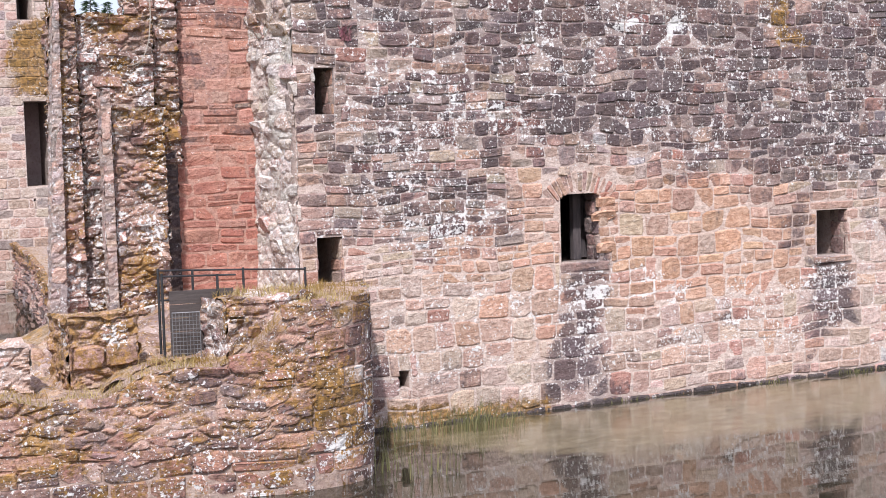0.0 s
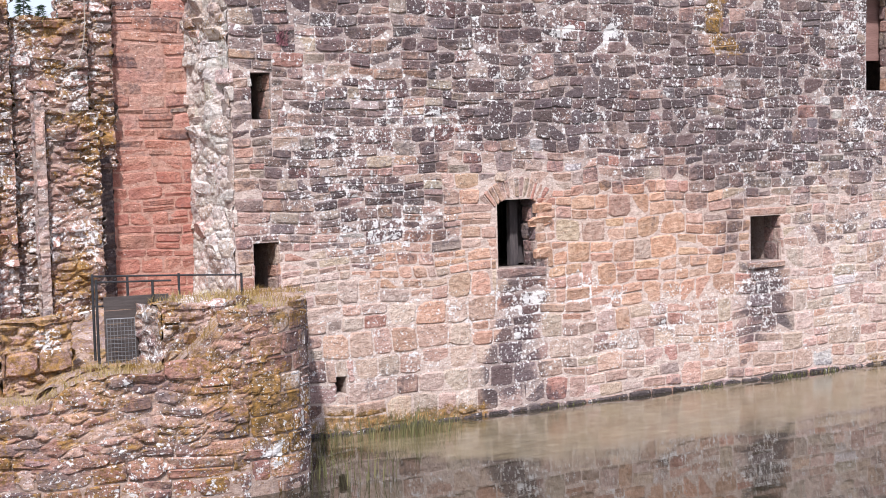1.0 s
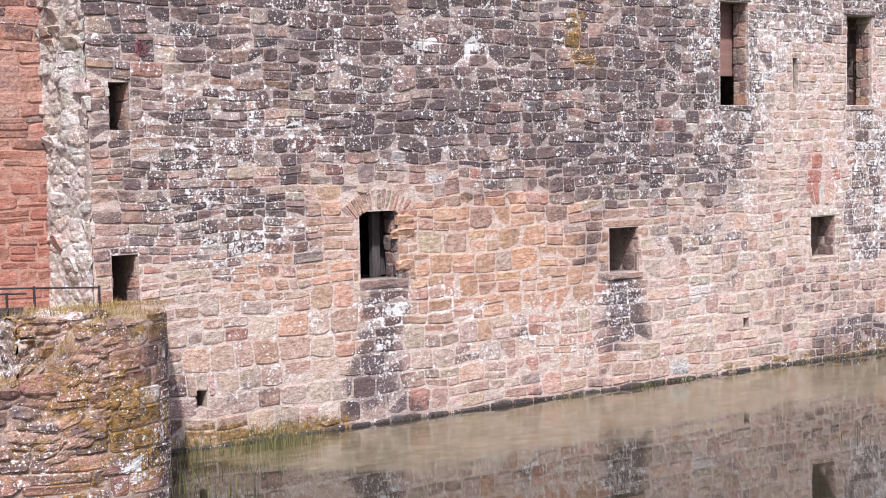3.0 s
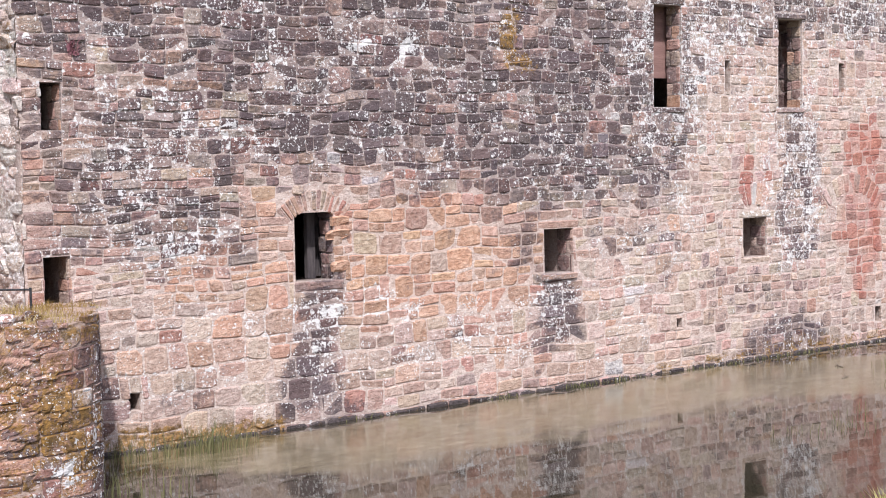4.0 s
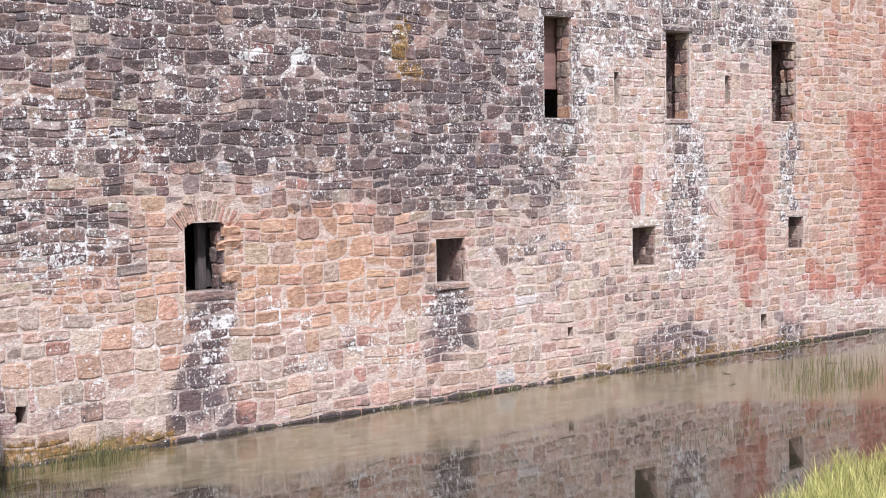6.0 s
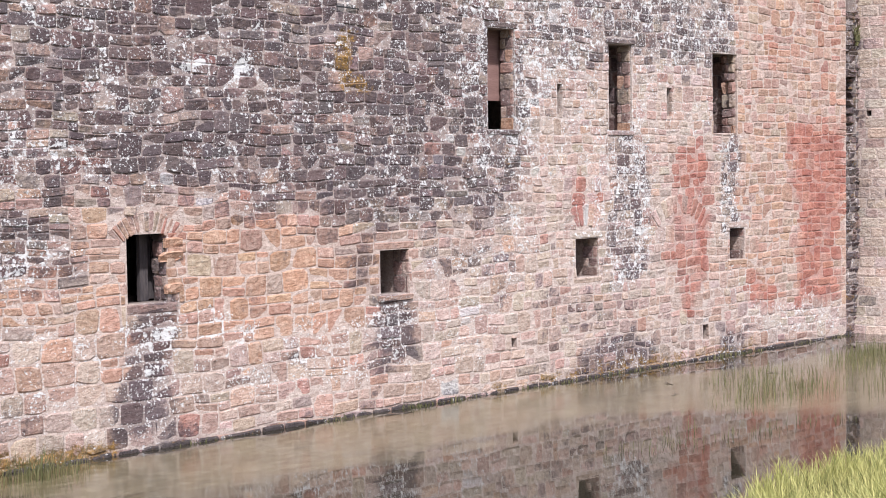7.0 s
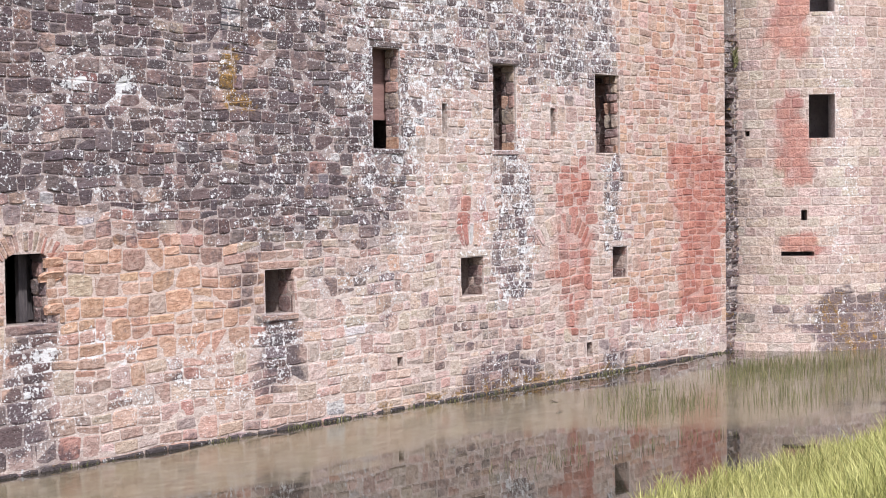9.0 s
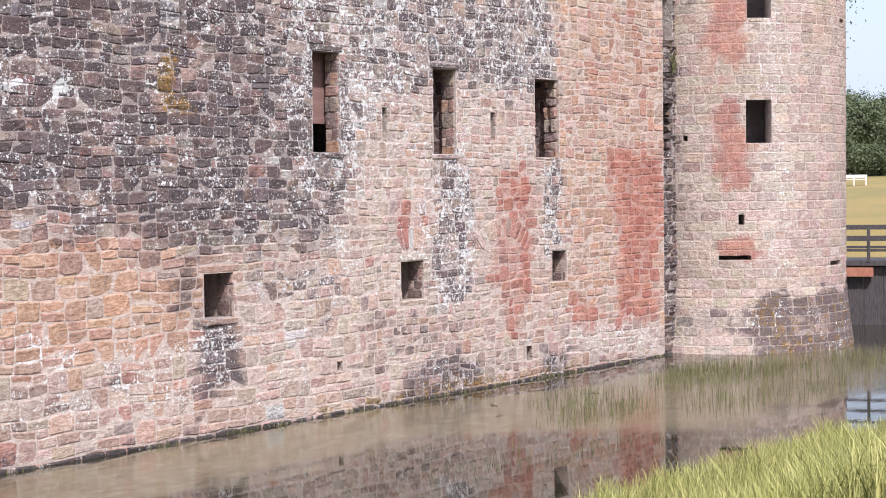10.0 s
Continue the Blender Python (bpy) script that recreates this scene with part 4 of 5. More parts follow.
lay(broken_end, [r for r in courses(0.0, 2.25, 1.6, WALL_TOP, (0.12, 0.30), (0.22, 0.55), random.Random(14), 0.2) if keep.random() < (0.07 if r[2] < 4.6 else 0.24)],
    lambda u, v, o: (WALL_L - 0.01 - o * 0.8 - 0.16 * max(0, noise.noise((u * 1.6, v * 1.1, 2))) * fade(2.2 - u, 0, 0.5), 2.22 - u, v), broken_look, 71, proud=0.07, rough=1.7, wave=0.09, joint=0.008)

# red inner wall behind, and the ruined piers beside it
REDS = [(1.0, (0.50, 0.235, 0.175)), (0.7, (0.50, 0.30, 0.24)), (0.2, BUFF)]


def red_wear_and_shade(x, z):
    # shade towards the top and beside the upper pier, laid in as crust
    shade = max(0.66 * fade(z, 5.9, 7.1), 0.72 * patch(x, z, -6.9, -6.05, 4.6, 8, 0.2))
    bare = max(1.0 * patch(x, z, -6.5, -4.6, 1.5, 4.7, 0.4), 0.75 * patch(x, z, -6.2, -5.5, 4.7, 6.0, 0.3), 0.25)
    return (max(0.20 + 0.35 * noise.noise((x * 1.5, z * 0.9, 4)), shade, 0.42 * patch(x, z, -5.5, -4.6, 4.4, 6.5, 0.3)), 0.14 + 0.3 * fade(z, 6, 7), 0.10, bare)


pier("ruined_wall", "smooth red sandstone inner wall of the ruined tower", -6.7, -4.72, 1.78, 2.5, 1.5, 8.6, REDS, red_wear_and_shade, 81, high=(0.10, 0.26), wide=(0.3, 0.8), proud=0.020, rough=1.6, ends=(False, False), smooth=True)
MIXED = [(1.0, (0.25, 0.155, 0.135)), (0.9, (0.38, 0.21, 0.165)), (0.35, GREY), (0.45, PINK)]


def mossy(low, high_at, amount):
    """Weathering of the ruined piers: clouds of moss and lichen, and red stone laid bare."""
    def wear(x, z):
        moss = max(0.52 + 0.60 * noise.noise((x * 1.4, z * 0.9, 8)), amount * fade(z, high_at - 0.5, high_at), amount * (1 - fade(z, low, low + 0.6)))
        return 0.46 + 0.5 * noise.noise((x * 1.7, z * 1.1, 3)), 0.66 + 0.5 * noise.noise((x * 1.9, z * 1.3, 13)), moss, 0.42 + 0.75 * noise.noise((x * 1.2, z * 1.0, 23))
    return wear


pier("ruined_pier", "stepped ruined pier of mossy red rubble", -7.40, -6.58, 1.0, 1.6, 1.9, 5.35, MIXED, mossy(2.2, 5.2, 0.7), 91, jag=0.18)
pier("ruined_pier", "tall ruined pier rising behind with overhanging stones", -6.98, -6.56, 1.3, 1.75, 1.9, 4.5, MIXED, mossy(2.0, 6.6, 0.5), 95, jag=0.1)
pier("ruined_pier", "tall upper pier with overhanging stones", -6.98, -6.14, 1.58, 1.77, 4.4, 7.8, MIXED, mossy(2.0, 6.6, 0.5), 96, jag=0.1)
# a strip coloured near black in place of the shadow in this gap
pier("ruined_wall", "strip of masonry coloured dark for the shaded gap behind the pier", -6.62, -6.20, 1.60, 1.76, 1.6, 4.6, [(1, (0.13, 0.10, 0.10))], lambda x, z: (0.8, 0.15, 0.1), 97, proud=0.02)
pier("ruined_wall", "dark ruined rubble wall with a mossy broken top", -8.20, -6.6, 1.38, 1.75, 1.6, 6.8, MIXED, mossy(2.0, 6.6, 0.7), 99, jag=0.12)
pier("ruined_pier", "tall narrow ruined pier of grey rubble", -8.22, -7.84, 1.22, 1.4, 1.7, 8.2, MIXED, mossy(1.8, 9.5, 0.4), 103)
STRIPS = [(1.0, (0.44, 0.35, 0.325)), (0.6, PINK), (0.4, GREY)]
plain_wear = lambda x, z: (0.30, 0.52, 0.15)
tall_jamb = pier("door_jamb", "upright grey pink dressed stone jamb", -8.48, -8.20, 1.08, 1.3, 1.4, 8.4, STRIPS, plain_wear, 107, high=(0.3, 0.6), wide=(0.3, 0.4), proud=0.02)
for piece in tall_jamb.children:        # it narrows and leans in towards its top
    for v in piece.data.vertices:
        v.co.x += v.co.z * (0.050 - 0.034 * v.co.x / 0.28)
pier("door_jamb", "short upright dressed stone jamb with a mossy cap", -7.60, -7.45, 0.85, 1.05, 1.9, 5.55, STRIPS, plain_wear, 111, high=(0.25, 0.5), wide=(0.2, 0.3), proud=0.02)

LOWS = [(1.0, (0.41, 0.25, 0.205)), (0.7, PINK), (0.5, PALE), (0.4, PURPLE)]
pier("ruined_block", "raised stretch of rough mossy red rubble on the tower base", -6.98, -5.7, -2.72, -1.2, 1.5, 2.62, LOWS, mossy(1.0, 2.6, 0.55), 141, proud=0.05, jag=0.08)
pier("mossy_block", "squat ochre mossed masonry block with white lichen", -8.92, -7.98, -1.95, -0.9, 1.2, 2.48, LOWS, lambda x, z: (0.3, 0.92 * patch(x, z, -8.5, -8.1, 2.0, 2.4, 0.12), 0.72), 145, high=(0.3, 0.6), wide=(0.35, 0.6), proud=0.06, jag=0.1)
pier("fallen_stone", "pale lichened fallen stone on the tower base", -9.95, -9.40, -1.78, -1.3, 1.2, 2.12, [(1, PALE), (1, PINK)], lambda x, z: (0.3, 0.6, 0.35), 149, high=(0.5, 0.9), wide=(0.5, 0.6), proud=0.06)

# ---- far corner of the castle, across the side moat ----
FAR_LOOKS = [(1.0, PINK), (0.6, PALE), (0.4, GREY), (0.3, BUFF)]
far_wear = lambda u, v, rng: (blend(rng, FAR_LOOKS) if rng else mean(FAR_LOOKS), (max(0.15, 0.4 * patch(u, v, -4.2, -1, 6.3, 8.8, 0.3)), 0.3, 0.95 * patch(u, v, -3.1, -1.0, 6.4, 8.8, 0.2)))
far_wall = thing("wall_west", "distant castle wall with a tall dark window and a mossy band", "castle wall", kind="structure")
far_place = lambda u, v, o: (u, 29.0 - o, v)
FAR_HOLES = [(-2.68, -1.75, 3.45, 6.28), (-2.76, -2.24, 8.96, 10.4), (-2.50, -2.42, 2.95, 3.05)]
bedding("far_core", -6.0, -1.5, -0.9, 12, FAR_HOLES, far_place, far_wear, 2.0, far_wall)
lay(far_wall, trimmed(courses(-6.0, -1.5, -0.3, 12, (0.26, 0.36), (0.4, 0.8), random.Random(15), 0.03), FAR_HOLES), far_place, far_wear, 121, lambda u, v: u < -1 and v < 9.5, proud=0.03)
part("inner_wall", boxed(-6, -1.5, 31.0, 31.3, -0.9, 12), DARK_ROOM, far_wall)
part("inner_wall", boxed(-6, -1.5, 30.9, 31.0, 7.0, 7.3), DARK_ROOM, far_wall)
LOW_LINE = [(-3.2, 29.0), (-4.0, 23.0), (-5.0, 17.0), (-6.2, 10.5)]
low_place, low_len = along(LOW_LINE)
low_wall = thing("wall_side", "low ruined mossy side wall above the moat", "castle wall", kind="structure")
low_look = lambda u, v, rng: (blend(rng, MIXED) if rng else mean(MIXED), (0.45, 0.4, 0.25 + 0.5 * fade(v, 0.9, 1.5)))
bedding("side_core", 0.0, low_len[-1], -0.9, 1.45, [], low_place, low_look, 3.0, low_wall)
lay(low_wall, courses(0.0, low_len[-1], -0.3, 1.65, (0.18, 0.32), (0.3, 0.7), random.Random(16), 0.1), low_place, low_look, 131, lambda u, v: True, proud=0.09, rough=1.6)

# ---- rail, gate and boards on the ruin ----
railing = thing("railing", "black painted iron guard railing on the ruined tower", "railing", at=(-7.52, -1.47, 1.9))


def rail_part(name, a, b, r, parent, mat=BLACK_IRON, sides=8):
    base = Vector(parent.location)
    return part(name, rods(Vector(a) - base, Vector(b) - base, r, sides=sides), mat, parent)


for a, b in (((-7.52, -1.47, 2.97), (-6.20, -1.28, 2.89)), ((-6.20, -1.28, 2.89), (-5.18, -1.14, 2.82)), ((-7.59, -1.87, 2.92), (-6.50, -1.80, 2.87)), ((-7.52, -1.47, 2.55), (-6.20, -1.28, 2.50))):
    rail_part("rail", a, b, 0.014, railing)
for x, y, top in ((-7.52, -1.47, 3.0), (-6.20, -1.28, 2.92), (-5.18, -1.14, 2.85), (-7.59, -1.87, 2.96), (-6.78, -1.82, 2.90), (-7.0, -1.40, 2.94)):
    rail_part("post", (x, y, 1.8), (x, y, top), 0.02, railing)
gate = thing("mesh_gate", "welded wire mesh gate panel in an iron frame", "gate", at=(-7.46, -2.05, 1.85))
GA, GB = Vector((-7.50, -1.98, 1.80)), Vector((-7.14, -2.08, 1.80))
for a, b in ((GA, GB), (GA + Vector((0, 0, 0.62)), GB + Vector((0, 0, 0.62))), (GA, GA + Vector((0, 0, 0.62))), (GB, GB + Vector((0, 0, 0.62)))):
    rail_part("frame", a, b, 0.007, gate, WIRE)
mesh_bm = bmesh.new()
for i in range(1, 8):
    p = GA.lerp(GB, i / 8) - Vector(gate.location)
    rod(mesh_bm, p, p + Vector((0, 0, 0.62)), 0.0035, sides=5)
for i in range(1, 11):
    z = Vector((0, 0, 0.62 * i / 11))
    rod(mesh_bm, GA + z - Vector(gate.location), GB + z - Vector(gate.location), 0.0035, sides=5)
part("wire_mesh", mesh_bm, WIRE, gate, "grey welded wire mesh")
boards = thing("board_hoarding", "dark weathered board hoarding across the passage", "hoarding", at=(-7.45, -1.72, 1.75))
for i in range(5):
    part("board", boxed(0.0, 0.9, -0.015, 0.015, i * 0.19, i * 0.19 + 0.183, 0.004, pose(0, 0, 0, 0, 0, -6)), GREY_BOARD, boards)

# ---- in the openings ----
shutter = thing("window_shutter", "dark aged oak post and boards standing in the window", "shutter", at=(0.0, 0.5, 2.5))
part("post", boxed(0.54, 0.70, -0.06, 0.06, 0.0, 1.18, 0.012), OLD_OAK, shutter)
for i in range(3):
    part("board", boxed(0.72 + i * 0.15, 0.86 + i * 0.15, 0.10, 0.14, 0.02, 1.16 - 0.06 * i, 0.006), OLD_OAK, shutter)
for i, z in enumerate((7.80, 8.12, 8.5)):
    tagged(part("iron_bar", rods((4.5, 0.05, z), (5.4, 0.12, z - 0.03), 0.012), BLACK_IRON, None), "rusted black iron bar across a high opening", "iron bar", "bars of the high opening")
screen = thing("window_board", "reddish board closing the back of the tall window", "board", at=(8.9, 0.50, 6.2))
part("panel", boxed(0.0, 1.6, 0, 0.05, -0.08, 1.44, 0.01), grained("faded_red_board", (0.21, 0.115, 0.10), (0.27, 0.155, 0.135), 3, 0.85, (0.5, 1, 4), 0.004), screen)


# ---- plants ----
def blades(name, spots, mat, label, category, tall, wide, seed, lean=0.35, kind="stuff"):
    """Grass or reeds: one mesh of many bent, tapering blades. spots: (x, y, z, scale)."""
    rng = np.random.default_rng(seed)
    n = len(spots)
    p = np.array(spots, dtype=float)
    h = rng.uniform(*tall, n) * p[:, 3]
    w = rng.uniform(*wide, n)
    a, f = rng.uniform(0, 2 * np.pi, n), rng.uniform(0, 2 * np.pi, n)
    bend = rng.uniform(0.05, lean, n) * h
    rows_v = []
    for s, k in ((0.0, 1.0), (0.4, 0.85), (0.75, 0.55)):
        c = p[:, :3] + np.stack([np.cos(a) * bend * s ** 2, np.sin(a) * bend * s ** 2, h * s * (1 - 0.12 * s)], 1)
        side = np.stack([np.cos(f) * w * k / 2, np.sin(f) * w * k / 2, np.zeros(n)], 1)
        rows_v += [c - side, c + side]
    rows_v.append(p[:, :3] + np.stack([np.cos(a) * bend, np.sin(a) * bend, h * 0.88], 1))
    verts = np.stack(rows_v, 1).reshape(-1, 3)
    base = np.arange(n) * 7
    quads = np.concatenate([np.stack([base, base + 1, base + 3, base + 2], 1), np.stack([base + 2, base + 3, base + 5, base + 4], 1)])
    tris = np.stack([base + 4, base + 5, base + 6], 1)
    me = bpy.data.meshes.new(name)
    me.from_pydata(verts.tolist(), [], quads.tolist() + tris.tolist())
    me.materials.append(mat)
    return tagged(new(name, me), label, category, kind=kind)


rng_p = random.Random(77)
# reed bed on the near bank, in uneven clumps with a ragged edge towards the water
spots = []
while len(spots) < 100000:
    x, y = rng_p.uniform(-3.5, 17), rng_p.uniform(-18, -8.6)
    edge_y = float(np.interp(x, (-1, 1.2, 2.8, 4.5, 7.8, 11, 14, 17), (-12.6, -10.8, -9.9, -9.5, -9.3, -9.5, -9.8, -10.6))) + 0.5 * noise.noise((x * 0.7, 0, 2)) + 0.25 * noise.noise((x * 3, 1, 2))
    clump = 0.55 + 0.5 * noise.noise((x * 0.9, y * 0.9, 1)) + 0.35 * noise.noise((x * 2.7, y * 2.7, 5))
    if y < edge_y and rng_p.random() < clump:
        spots.append((x, y, max(ground_z(x, y), -0.1) - 0.03, 0.5 + 0.8 * max(0, clump) - 0.25 * fade(y, edge_y - 1.0, edge_y)))
blades("reed_bed", spots, REED, "bright green reeds and long grass on the bank", "reeds", (0.26, 0.74), (0.007, 0.015), 1, 0.55)


def clumps(centres, per, spread_by, z=-0.05):
    out = []
    for x, y, r in centres:
        for _ in range(int(per * r)):
            d = rng_p.random() ** 0.7 * r * spread_by
            t = rng_p.uniform(0, 2 * math.pi)
            out.append((x + d * math.cos(t) * 1.6, y + d * math.sin(t) * 0.6, z, rng_p.uniform(0.7, 1.2)))
    return out


def bed(a, b, c, d, count, size):
    """Clump centres strewn over a four-cornered stretch of water."""
    out = []
    for _ in range(count):
        f, g = rng_p.random(), rng_p.random()
        out.append((lerp(lerp(a[0], b[0], f), lerp(d[0], c[0], f), g), lerp(lerp(a[1], b[1], f), lerp(d[1], c[1], f), g), size))
    return out


mid_reeds = bed((13.6, -2.5), (15.8, -2.4), (13.4, -5.2), (11.0, -4.8), 46, 0.7) + bed((18.6, -2.0), (22.4, -2.5), (22.6, -4.8), (16.6, -4.2), 95, 0.8) + bed((14.5, -5.0), (21, -5.4), (20, -7.0), (14.2, -6.6), 34, 0.8) + bed((23.5, -3.5), (27, -4.0), (26, -6.5), (22, -6.0), 40, 0.9)
blades("water_sedge", clumps(mid_reeds, 22, 1.35), SEDGE, "sparse green sedge standing in the moat water", "sedge", (0.16, 0.44), (0.008, 0.016), 2, 0.25)
foot_reeds = [(-3.6 + 1.9 * rng_p.random(), -0.95 + 0.4 * rng_p.random(), 0.5) for _ in range(12)]
blades("wall_sedge", clumps(foot_reeds, 60, 0.8, -0.02), SEDGE, "green sedge tufts along the wall foot", "sedge", (0.25, 0.6), (0.008, 0.014), 3, 0.4)
corner_reeds = [(-5.0 + 1.0 * rng_p.random(), -3.4 + 1.2 * rng_p.random(), 0.4) for _ in range(7)]
blades("corner_sedge", clumps(corner_reeds, 34, 0.7, -0.05), SEDGE, "thin sedge stems beside the ruined tower", "sedge", (0.3, 0.7), (0.007, 0.012), 4, 0.3)
clear_reeds = [(3.5 + 8 * rng_p.random(), -7.2 + 1.6 * rng_p.random(), 0.4) for _ in range(10)]
blades("pond_sedge", clumps(clear_reeds, 40, 0.9, -0.05), SEDGE, "scattered sedge stems in open water", "sedge", (0.12, 0.32), (0.008, 0.014), 5, 0.25)
foot_tufts = [(x + 0.35 * rng_p.uniform(-1, 1), -0.09 - 0.06 * rng_p.random(), 0.22) for x in (1.4, 4.6, 6.5, 6.6, 7.6, 7.7, 9.9, 10.8, 11.9, 12.6, 13.2, 13.9, 14.6, 16.6, 17.1, 17.5, 17.9, 20.4, 21.9, 22.2) for _ in range(3)]
blades("foot_weeds", clumps(foot_tufts, 42, 1.1, 0.0), SEDGE, "low green weeds along the waterline of the wall", "weeds", (0.03, 0.14), (0.010, 0.022), 6, 0.8)
# dry grass and moss tufts on the broken tops
tufts = []
for _ in range(2600):
    u = rng_p.uniform(drum_u(-11.5), drum_u(-4.6))
    back = rng_p.random() ** 1.5 * 0.9
    x, y, z = drum_place(u, drum_top(u) - 0.02, -0.05 - back)
    if 0.10 + noise.noise((u * 1.7, back, 3)) > 0:
        tufts.append((x, y, z, rng_p.uniform(0.4, 1.0)))
for x0, x1, y0, y1, z, n in ((-6.9, -5.0, -2.3, -1.3, 2.60, 900), (-8.9, -8.0, -1.9, -1.0, 2.40, 150), (-7.9, -7.0, -2.6, -2.1, 1.80, 350), (-4.7, -3.9, -0.7, -0.02, 2.45, 260), (-8.1, -7.1, 1.35, 1.7, 6.72, 160), (-7.35, -6.65, 1.0, 1.3, 5.25, 110)):
    tufts += [(rng_p.uniform(x0, x1), rng_p.uniform(y0, y1), z - 0.03, rng_p.uniform(0.4, 1.0)) for _ in range(n)]
blades("dry_grass", tufts, STRAW, "dry straw coloured grass on the broken wall tops", "dry grass", (0.06, 0.20), (0.006, 0.012), 7, 0.9)
blades("wall_fern", [(23.05 + 0.25 * rng_p.random(), 0.05, 7.85 + 0.5 * rng_p.random(), 1.0) for _ in range(70)], SEDGE, "small green fern in the wall joint", "fern", (0.12, 0.3), (0.02, 0.04), 8, 1.0)
blades("wall_flower", [(-4.0 + 0.18 * rng_p.random(), -0.03, 6.25 + 0.2 * rng_p.random(), 1.0) for _ in range(90)], leafy("valerian_bloom", (0.30, 0.09, 0.14), (0.22, 0.12, 0.12)), "small dusky pink valerian on the wall", "wall plant", (0.05, 0.14), (0.012, 0.03), 9, 1.0)

vine = bpy.data.curves.new("dead_vine", "CURVE")
vine.dimensions, vine.bevel_depth, vine.bevel_resolution = "3D", 0.008, 2
line = vine.splines.new("BEZIER")
stops = ((-6.66, 1.2, 7.05), (-6.68, 1.18, 6.6), (-6.74, 1.18, 6.25), (-6.86, 1.2, 6.02), (-6.97, 1.28, 5.96))
line.bezier_points.add(len(stops) - 1)
for knot, s in zip(line.bezier_points, stops):
    knot.co = s
    knot.handle_left_type = knot.handle_right_type = "AUTO"
vine.materials.append(grained("dry_vine", (0.30, 0.26, 0.22), (0.40, 0.35, 0.31), 20, 0.9, bump=0.002))
vine_mesh = bpy.data.meshes.new_from_object(new("vine_line", vine))
bpy.data.objects.remove(bpy.data.objects["vine_line"])
tagged(new("dead_vine", vine_mesh), "pale dry vine stem hanging on the ruined pier", "vine")


# ---- trees ----
def tree(name, label, x, y, tall, reach, seed, mat, leaves=5200, bare=0.30, size=0.17, base_z=None):
    """A broadleaved tree: tapered trunk, limbs that fork, and a crown of many leaves in uneven clumps."""
    rng = random.Random(seed)
    z0 = ground_z(x, y) - 0.1 if base_z is None else base_z
    ob = thing(name, label, name, at=(x, y, z0))
    wood, tips = bmesh.new(), []

    def limb(a, way, length, r, depth):
        b = a + way * length
        rod(wood, a, b, r, r * 0.62, 7)
        if depth == 0:
            tips.append(b)
            return
        for _ in range(rng.choice((2, 3, 3))):
            w = (way + Vector((rng.uniform(-1, 1), rng.uniform(-1, 1), rng.uniform(-0.25, 0.6))) * 0.75).normalized()
            limb(b, w, length * rng.uniform(0.55, 0.8), r * 0.6, depth - 1)
        tips.append(b)
    limb(Vector((0, 0, 0)), Vector((rng.uniform(-.06, .06), rng.uniform(-.06, .06), 1)).normalized(), tall * bare, tall * 0.022, 4)
    part("trunk", wood, BARK, ob)
    rn = np.random.default_rng(seed)
    centre = np.array([0, 0, tall * (0.55 + bare * 0.3)])
    tops = np.array([tuple(t) for t in tips if t.z > tall * bare * 0.8])
    got = tops[rn.integers(0, len(tops), leaves)] + rn.normal(0, 1, (leaves, 3)) * reach * np.array([0.16, 0.16, 0.13])
    a, b = rn.normal(0, 1, (leaves, 3)), rn.normal(0, 1, (leaves, 3))
    a /= np.linalg.norm(a, axis=1)[:, None]
    b = np.cross(a, b)
    b /= np.linalg.norm(b, axis=1)[:, None]
    s = rn.uniform(0.6, 1.3, leaves)[:, None] * size
    verts = np.stack([got - a * s, got + b * s * 0.45, got + a * s, got - b * s * 0.45], 1).reshape(-1, 3)
    k = np.arange(leaves) * 4
    me = bpy.data.meshes.new("crown")
    me.from_pydata(verts.tolist(), [], np.stack([k, k + 1, k + 2, k + 3], 1).tolist())
    me.materials.append(mat)
    new("crown", me).parent = ob
    return ob


def on_bearing(az, dist):
    return EYE.x + dist * math.sin(radians(az)), EYE.y + dist * math.cos(radians(az))


for i, (az, dist, tall, reach) in enumerate(((64.6, 118, 13.6, 5.0), (66.0, 124, 14.0, 5.0), (67.6, 116, 12.5, 4.5), (66.8, 132, 16, 5.5), (65.3, 140, 17, 6.0), (69.0, 122, 12, 5), (63.4, 128, 13, 5))):
    x, y = on_bearing(az, dist)
    tree("tree", "dense dark green broadleaved tree beyond the meadow", x, y, tall, reach, 200 + i, LEAF, 30000, 0.10, 0.13)
for i, (az, dist, tall) in enumerate(((64.0, 112, 4.2), (64.9, 113, 3.6), (65.7, 114, 4.4), (66.5, 112, 3.8), (67.4, 111, 4.0))):
    x, y = on_bearing(az, dist)
    tree("bush", "dark green shrub at the meadow's edge", x, y, tall, 3.4, 260 + i, LEAF, 9000, 0.12, 0.12)
x, y = on_bearing(63.9, 78)
tree("tree", "slender open crowned tree with drooping sprays", x, y, 15.5, 6.0, 230, LEAF, 9000, 0.34, 0.09)


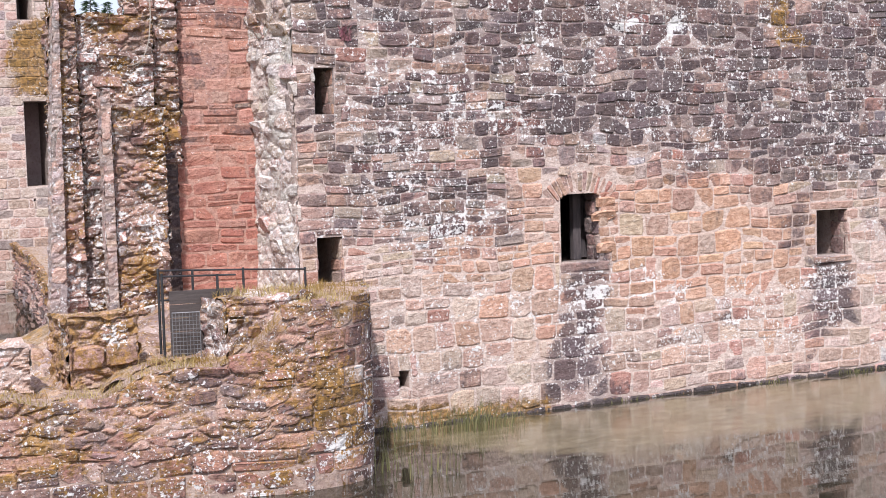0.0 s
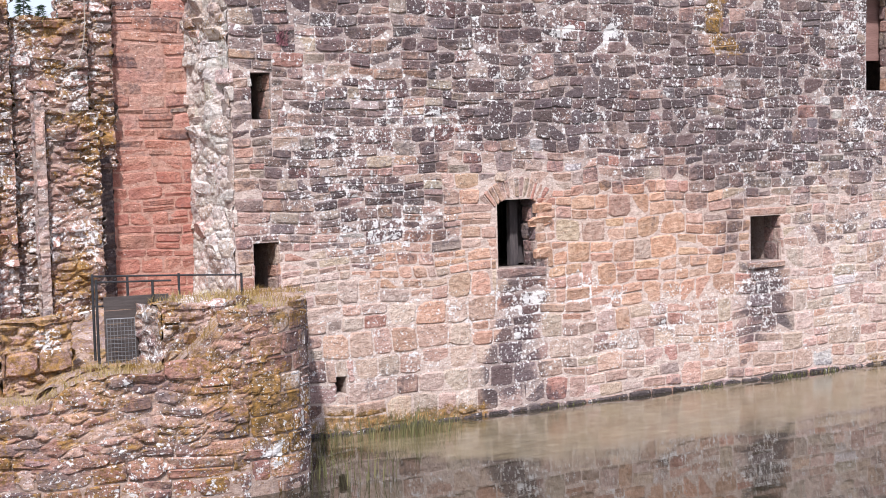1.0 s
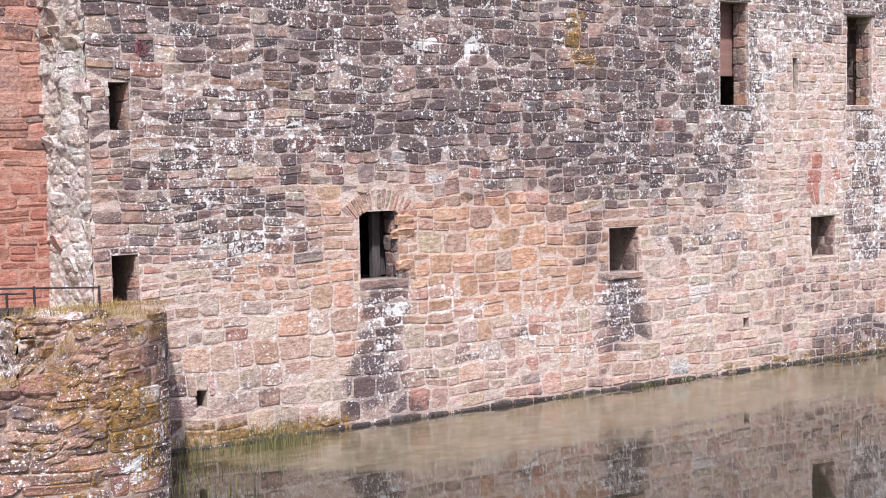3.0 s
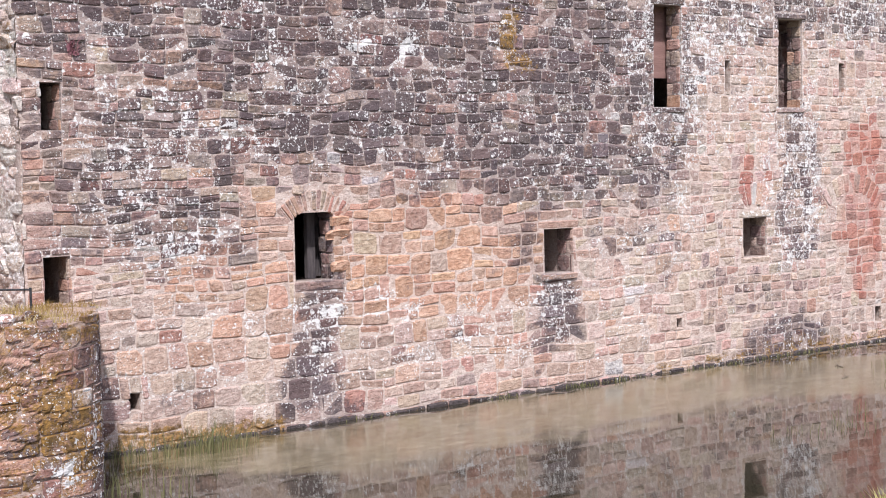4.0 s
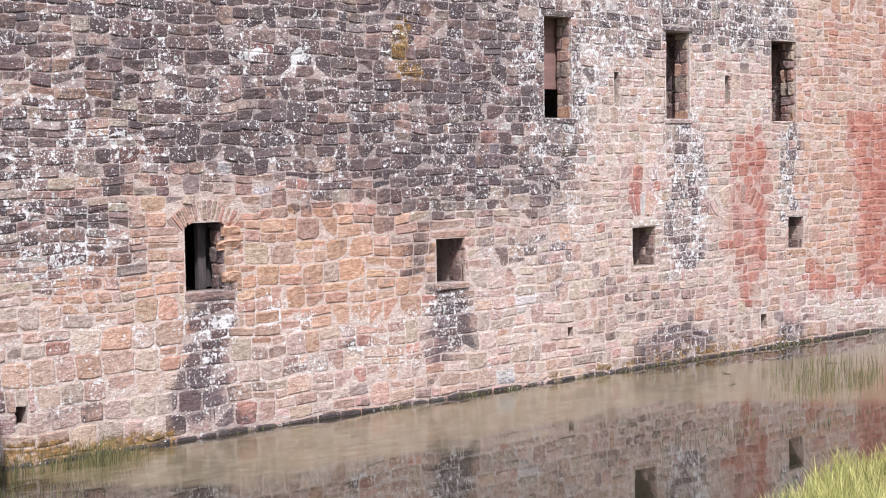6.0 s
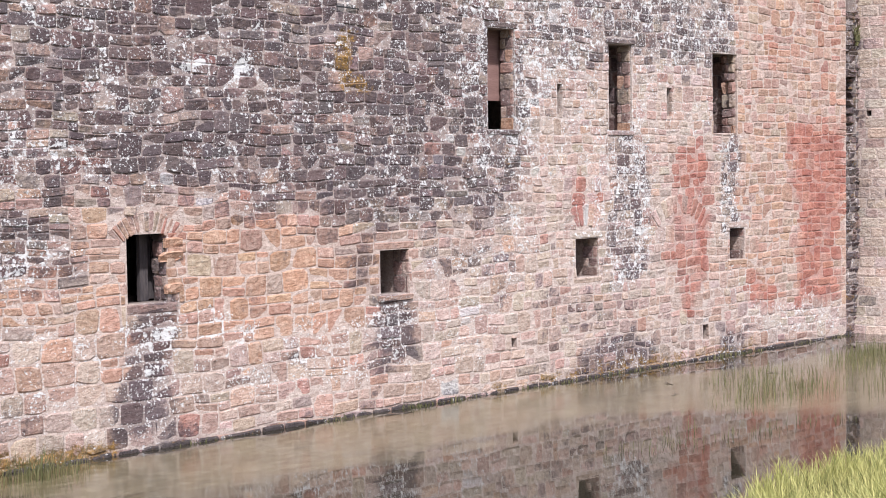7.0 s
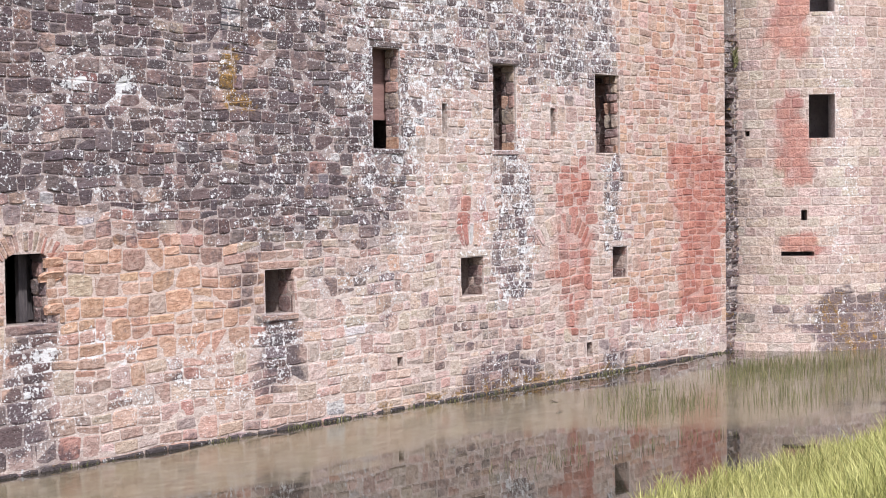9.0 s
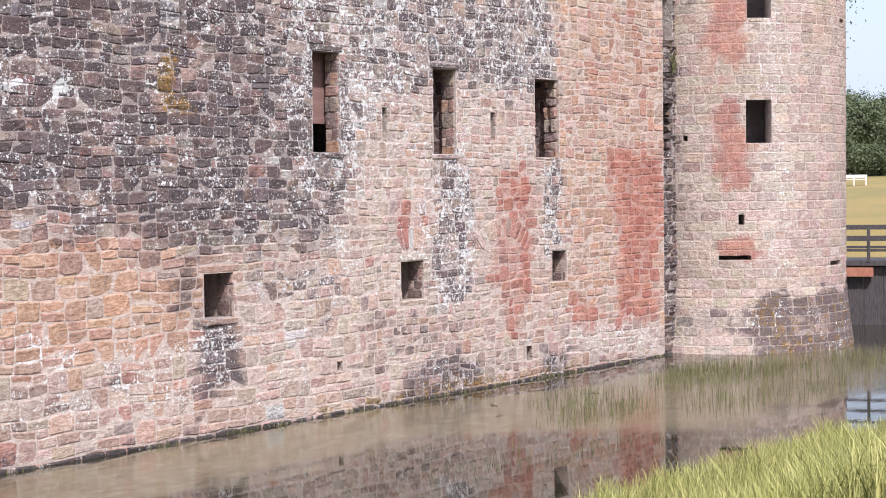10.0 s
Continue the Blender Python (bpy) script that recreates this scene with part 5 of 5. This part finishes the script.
def conifer(x, y, tall, seed):
    rng = random.Random(seed)
    ob = thing("conifer", "dark young conifer behind the castle", "tree", "conifers behind the castle", at=(x, y, ground_z(x, y) - 0.1))
    part("trunk", rods((0, 0, 0), (0, 0, tall), tall * 0.016, 0.01), BARK, ob)
    bag_v, bag_f = [], []
    for k in range(1500):
        f = rng.random() ** 0.8
        z, r = tall * (0.12 + 0.88 * f), (1 - f) * tall * 0.17 * (0.5 + 0.5 * rng.random()) + 0.04
        t = 2 * math.pi * rng.randrange(11) / 11 + f * 9 + rng.uniform(-0.25, 0.25)
        p = Vector((r * math.cos(t), r * math.sin(t), z - r * 0.35))
        out, up = Vector((math.cos(t), math.sin(t), -0.2)) * rng.uniform(0.2, 0.45), Vector((rng.uniform(-1, 1), rng.uniform(-1, 1), 0.4)) * 0.09
        n = len(bag_v)
        bag_v += [p - up, p + out, p + up]
        bag_f.append((n, n + 1, n + 2))
    me = bpy.data.meshes.new("crown")
    me.from_pydata([tuple(v) for v in bag_v], [], bag_f)
    me.materials.append(NEEDLE)
    new("crown", me).parent = ob


for az, dist, tall, seed in ((14.7, 96, 11.6, 1), (16.15, 98, 11.4, 2), (15.3, 110, 10.8, 3)):
    conifer(*on_bearing(az, dist), tall, seed)

# ---- footbridge and bench past the gatehouse ----
bridge = thing("footbridge", "dark timber footbridge with post and rail fence", "bridge", at=(34.0, 1.6, 0))
turn = math.degrees(math.atan2(-0.914, 0.407))
lie = pose(0, 0, 0, 0, 0, turn)
part("deck", boxed(-3, 10, -1.3, 1.3, 1.98, 2.14, 0.01, lie), OLD_OAK, bridge)
part("beam", boxed(-3, 2.45, -1.36, -1.15, 1.62, 1.92, 0.01, lie), RUST_PAINT, bridge, "red oxide painted steel beam")
for i in range(13):
    for side in (-1.28, 1.28):
        part("post", boxed(-3 + i * 1.05, -2.9 + i * 1.05, side - 0.05, side + 0.05, 2.1, 3.22, 0.01, lie), OLD_OAK, bridge)
for side in (-1.28, 1.28):
    for z in (2.45, 2.8, 3.18):
        part("rail", boxed(-3.1, 10.1, side - 0.03, side + 0.03, z, z + 0.09, 0.008, lie), OLD_OAK, bridge)
for i in range(7):
    part("pier_board", boxed(0.9 + i * 0.62, 1.515 + i * 0.62, -1.05, 1.0, -0.9, 1.95, 0.02, lie), OLD_OAK, bridge)
x, y = on_bearing(65.75, 100)
bench = thing("bench", "white painted garden bench on the meadow", "bench", at=(x, y, ground_z(x, y)))
lie = pose(0, 0, 0, 0, 0, -66)
part("seat", boxed(-0.8, 0.8, -0.22, 0.22, 0.38, 0.43, 0.01, lie), WHITE_PAINT, bench)
part("backrest", boxed(-0.8, 0.8, 0.20, 0.25, 0.52, 0.70, 0.01, lie), WHITE_PAINT, bench)
for sx in (-0.74, 0.0, 0.74):
    for sy in (-0.18, 0.2):
        part("leg", boxed(sx - 0.035, sx + 0.035, sy - 0.03, sy + 0.03, -0.1, 0.4 if sy < 0 else 0.70, 0.006, lie), WHITE_PAINT, bench)

# ---- afloat ----
for i, (x, y, a) in enumerate(((13.0, -3.3, 20), (12.1, -2.1, 75), (14.9, -2.6, -30), (10.9, -3.0, 10))):
    twig = bmesh.new()
    way = Vector((math.cos(radians(a)), math.sin(radians(a)), 0))
    rod(twig, (x, y, 0.004), Vector((x, y, 0.02)) + way * 0.28, 0.012, 0.006, 6)
    rod(twig, Vector((x, y, 0.012)) + way * 0.14, Vector((x + 0.03, y + 0.1, 0.09)) + way * 0.2, 0.007, 0.003, 5)
    tagged(part("floating_twig", twig, BARK, None), "dark forked twig floating on the moat", "twig", "twigs afloat")
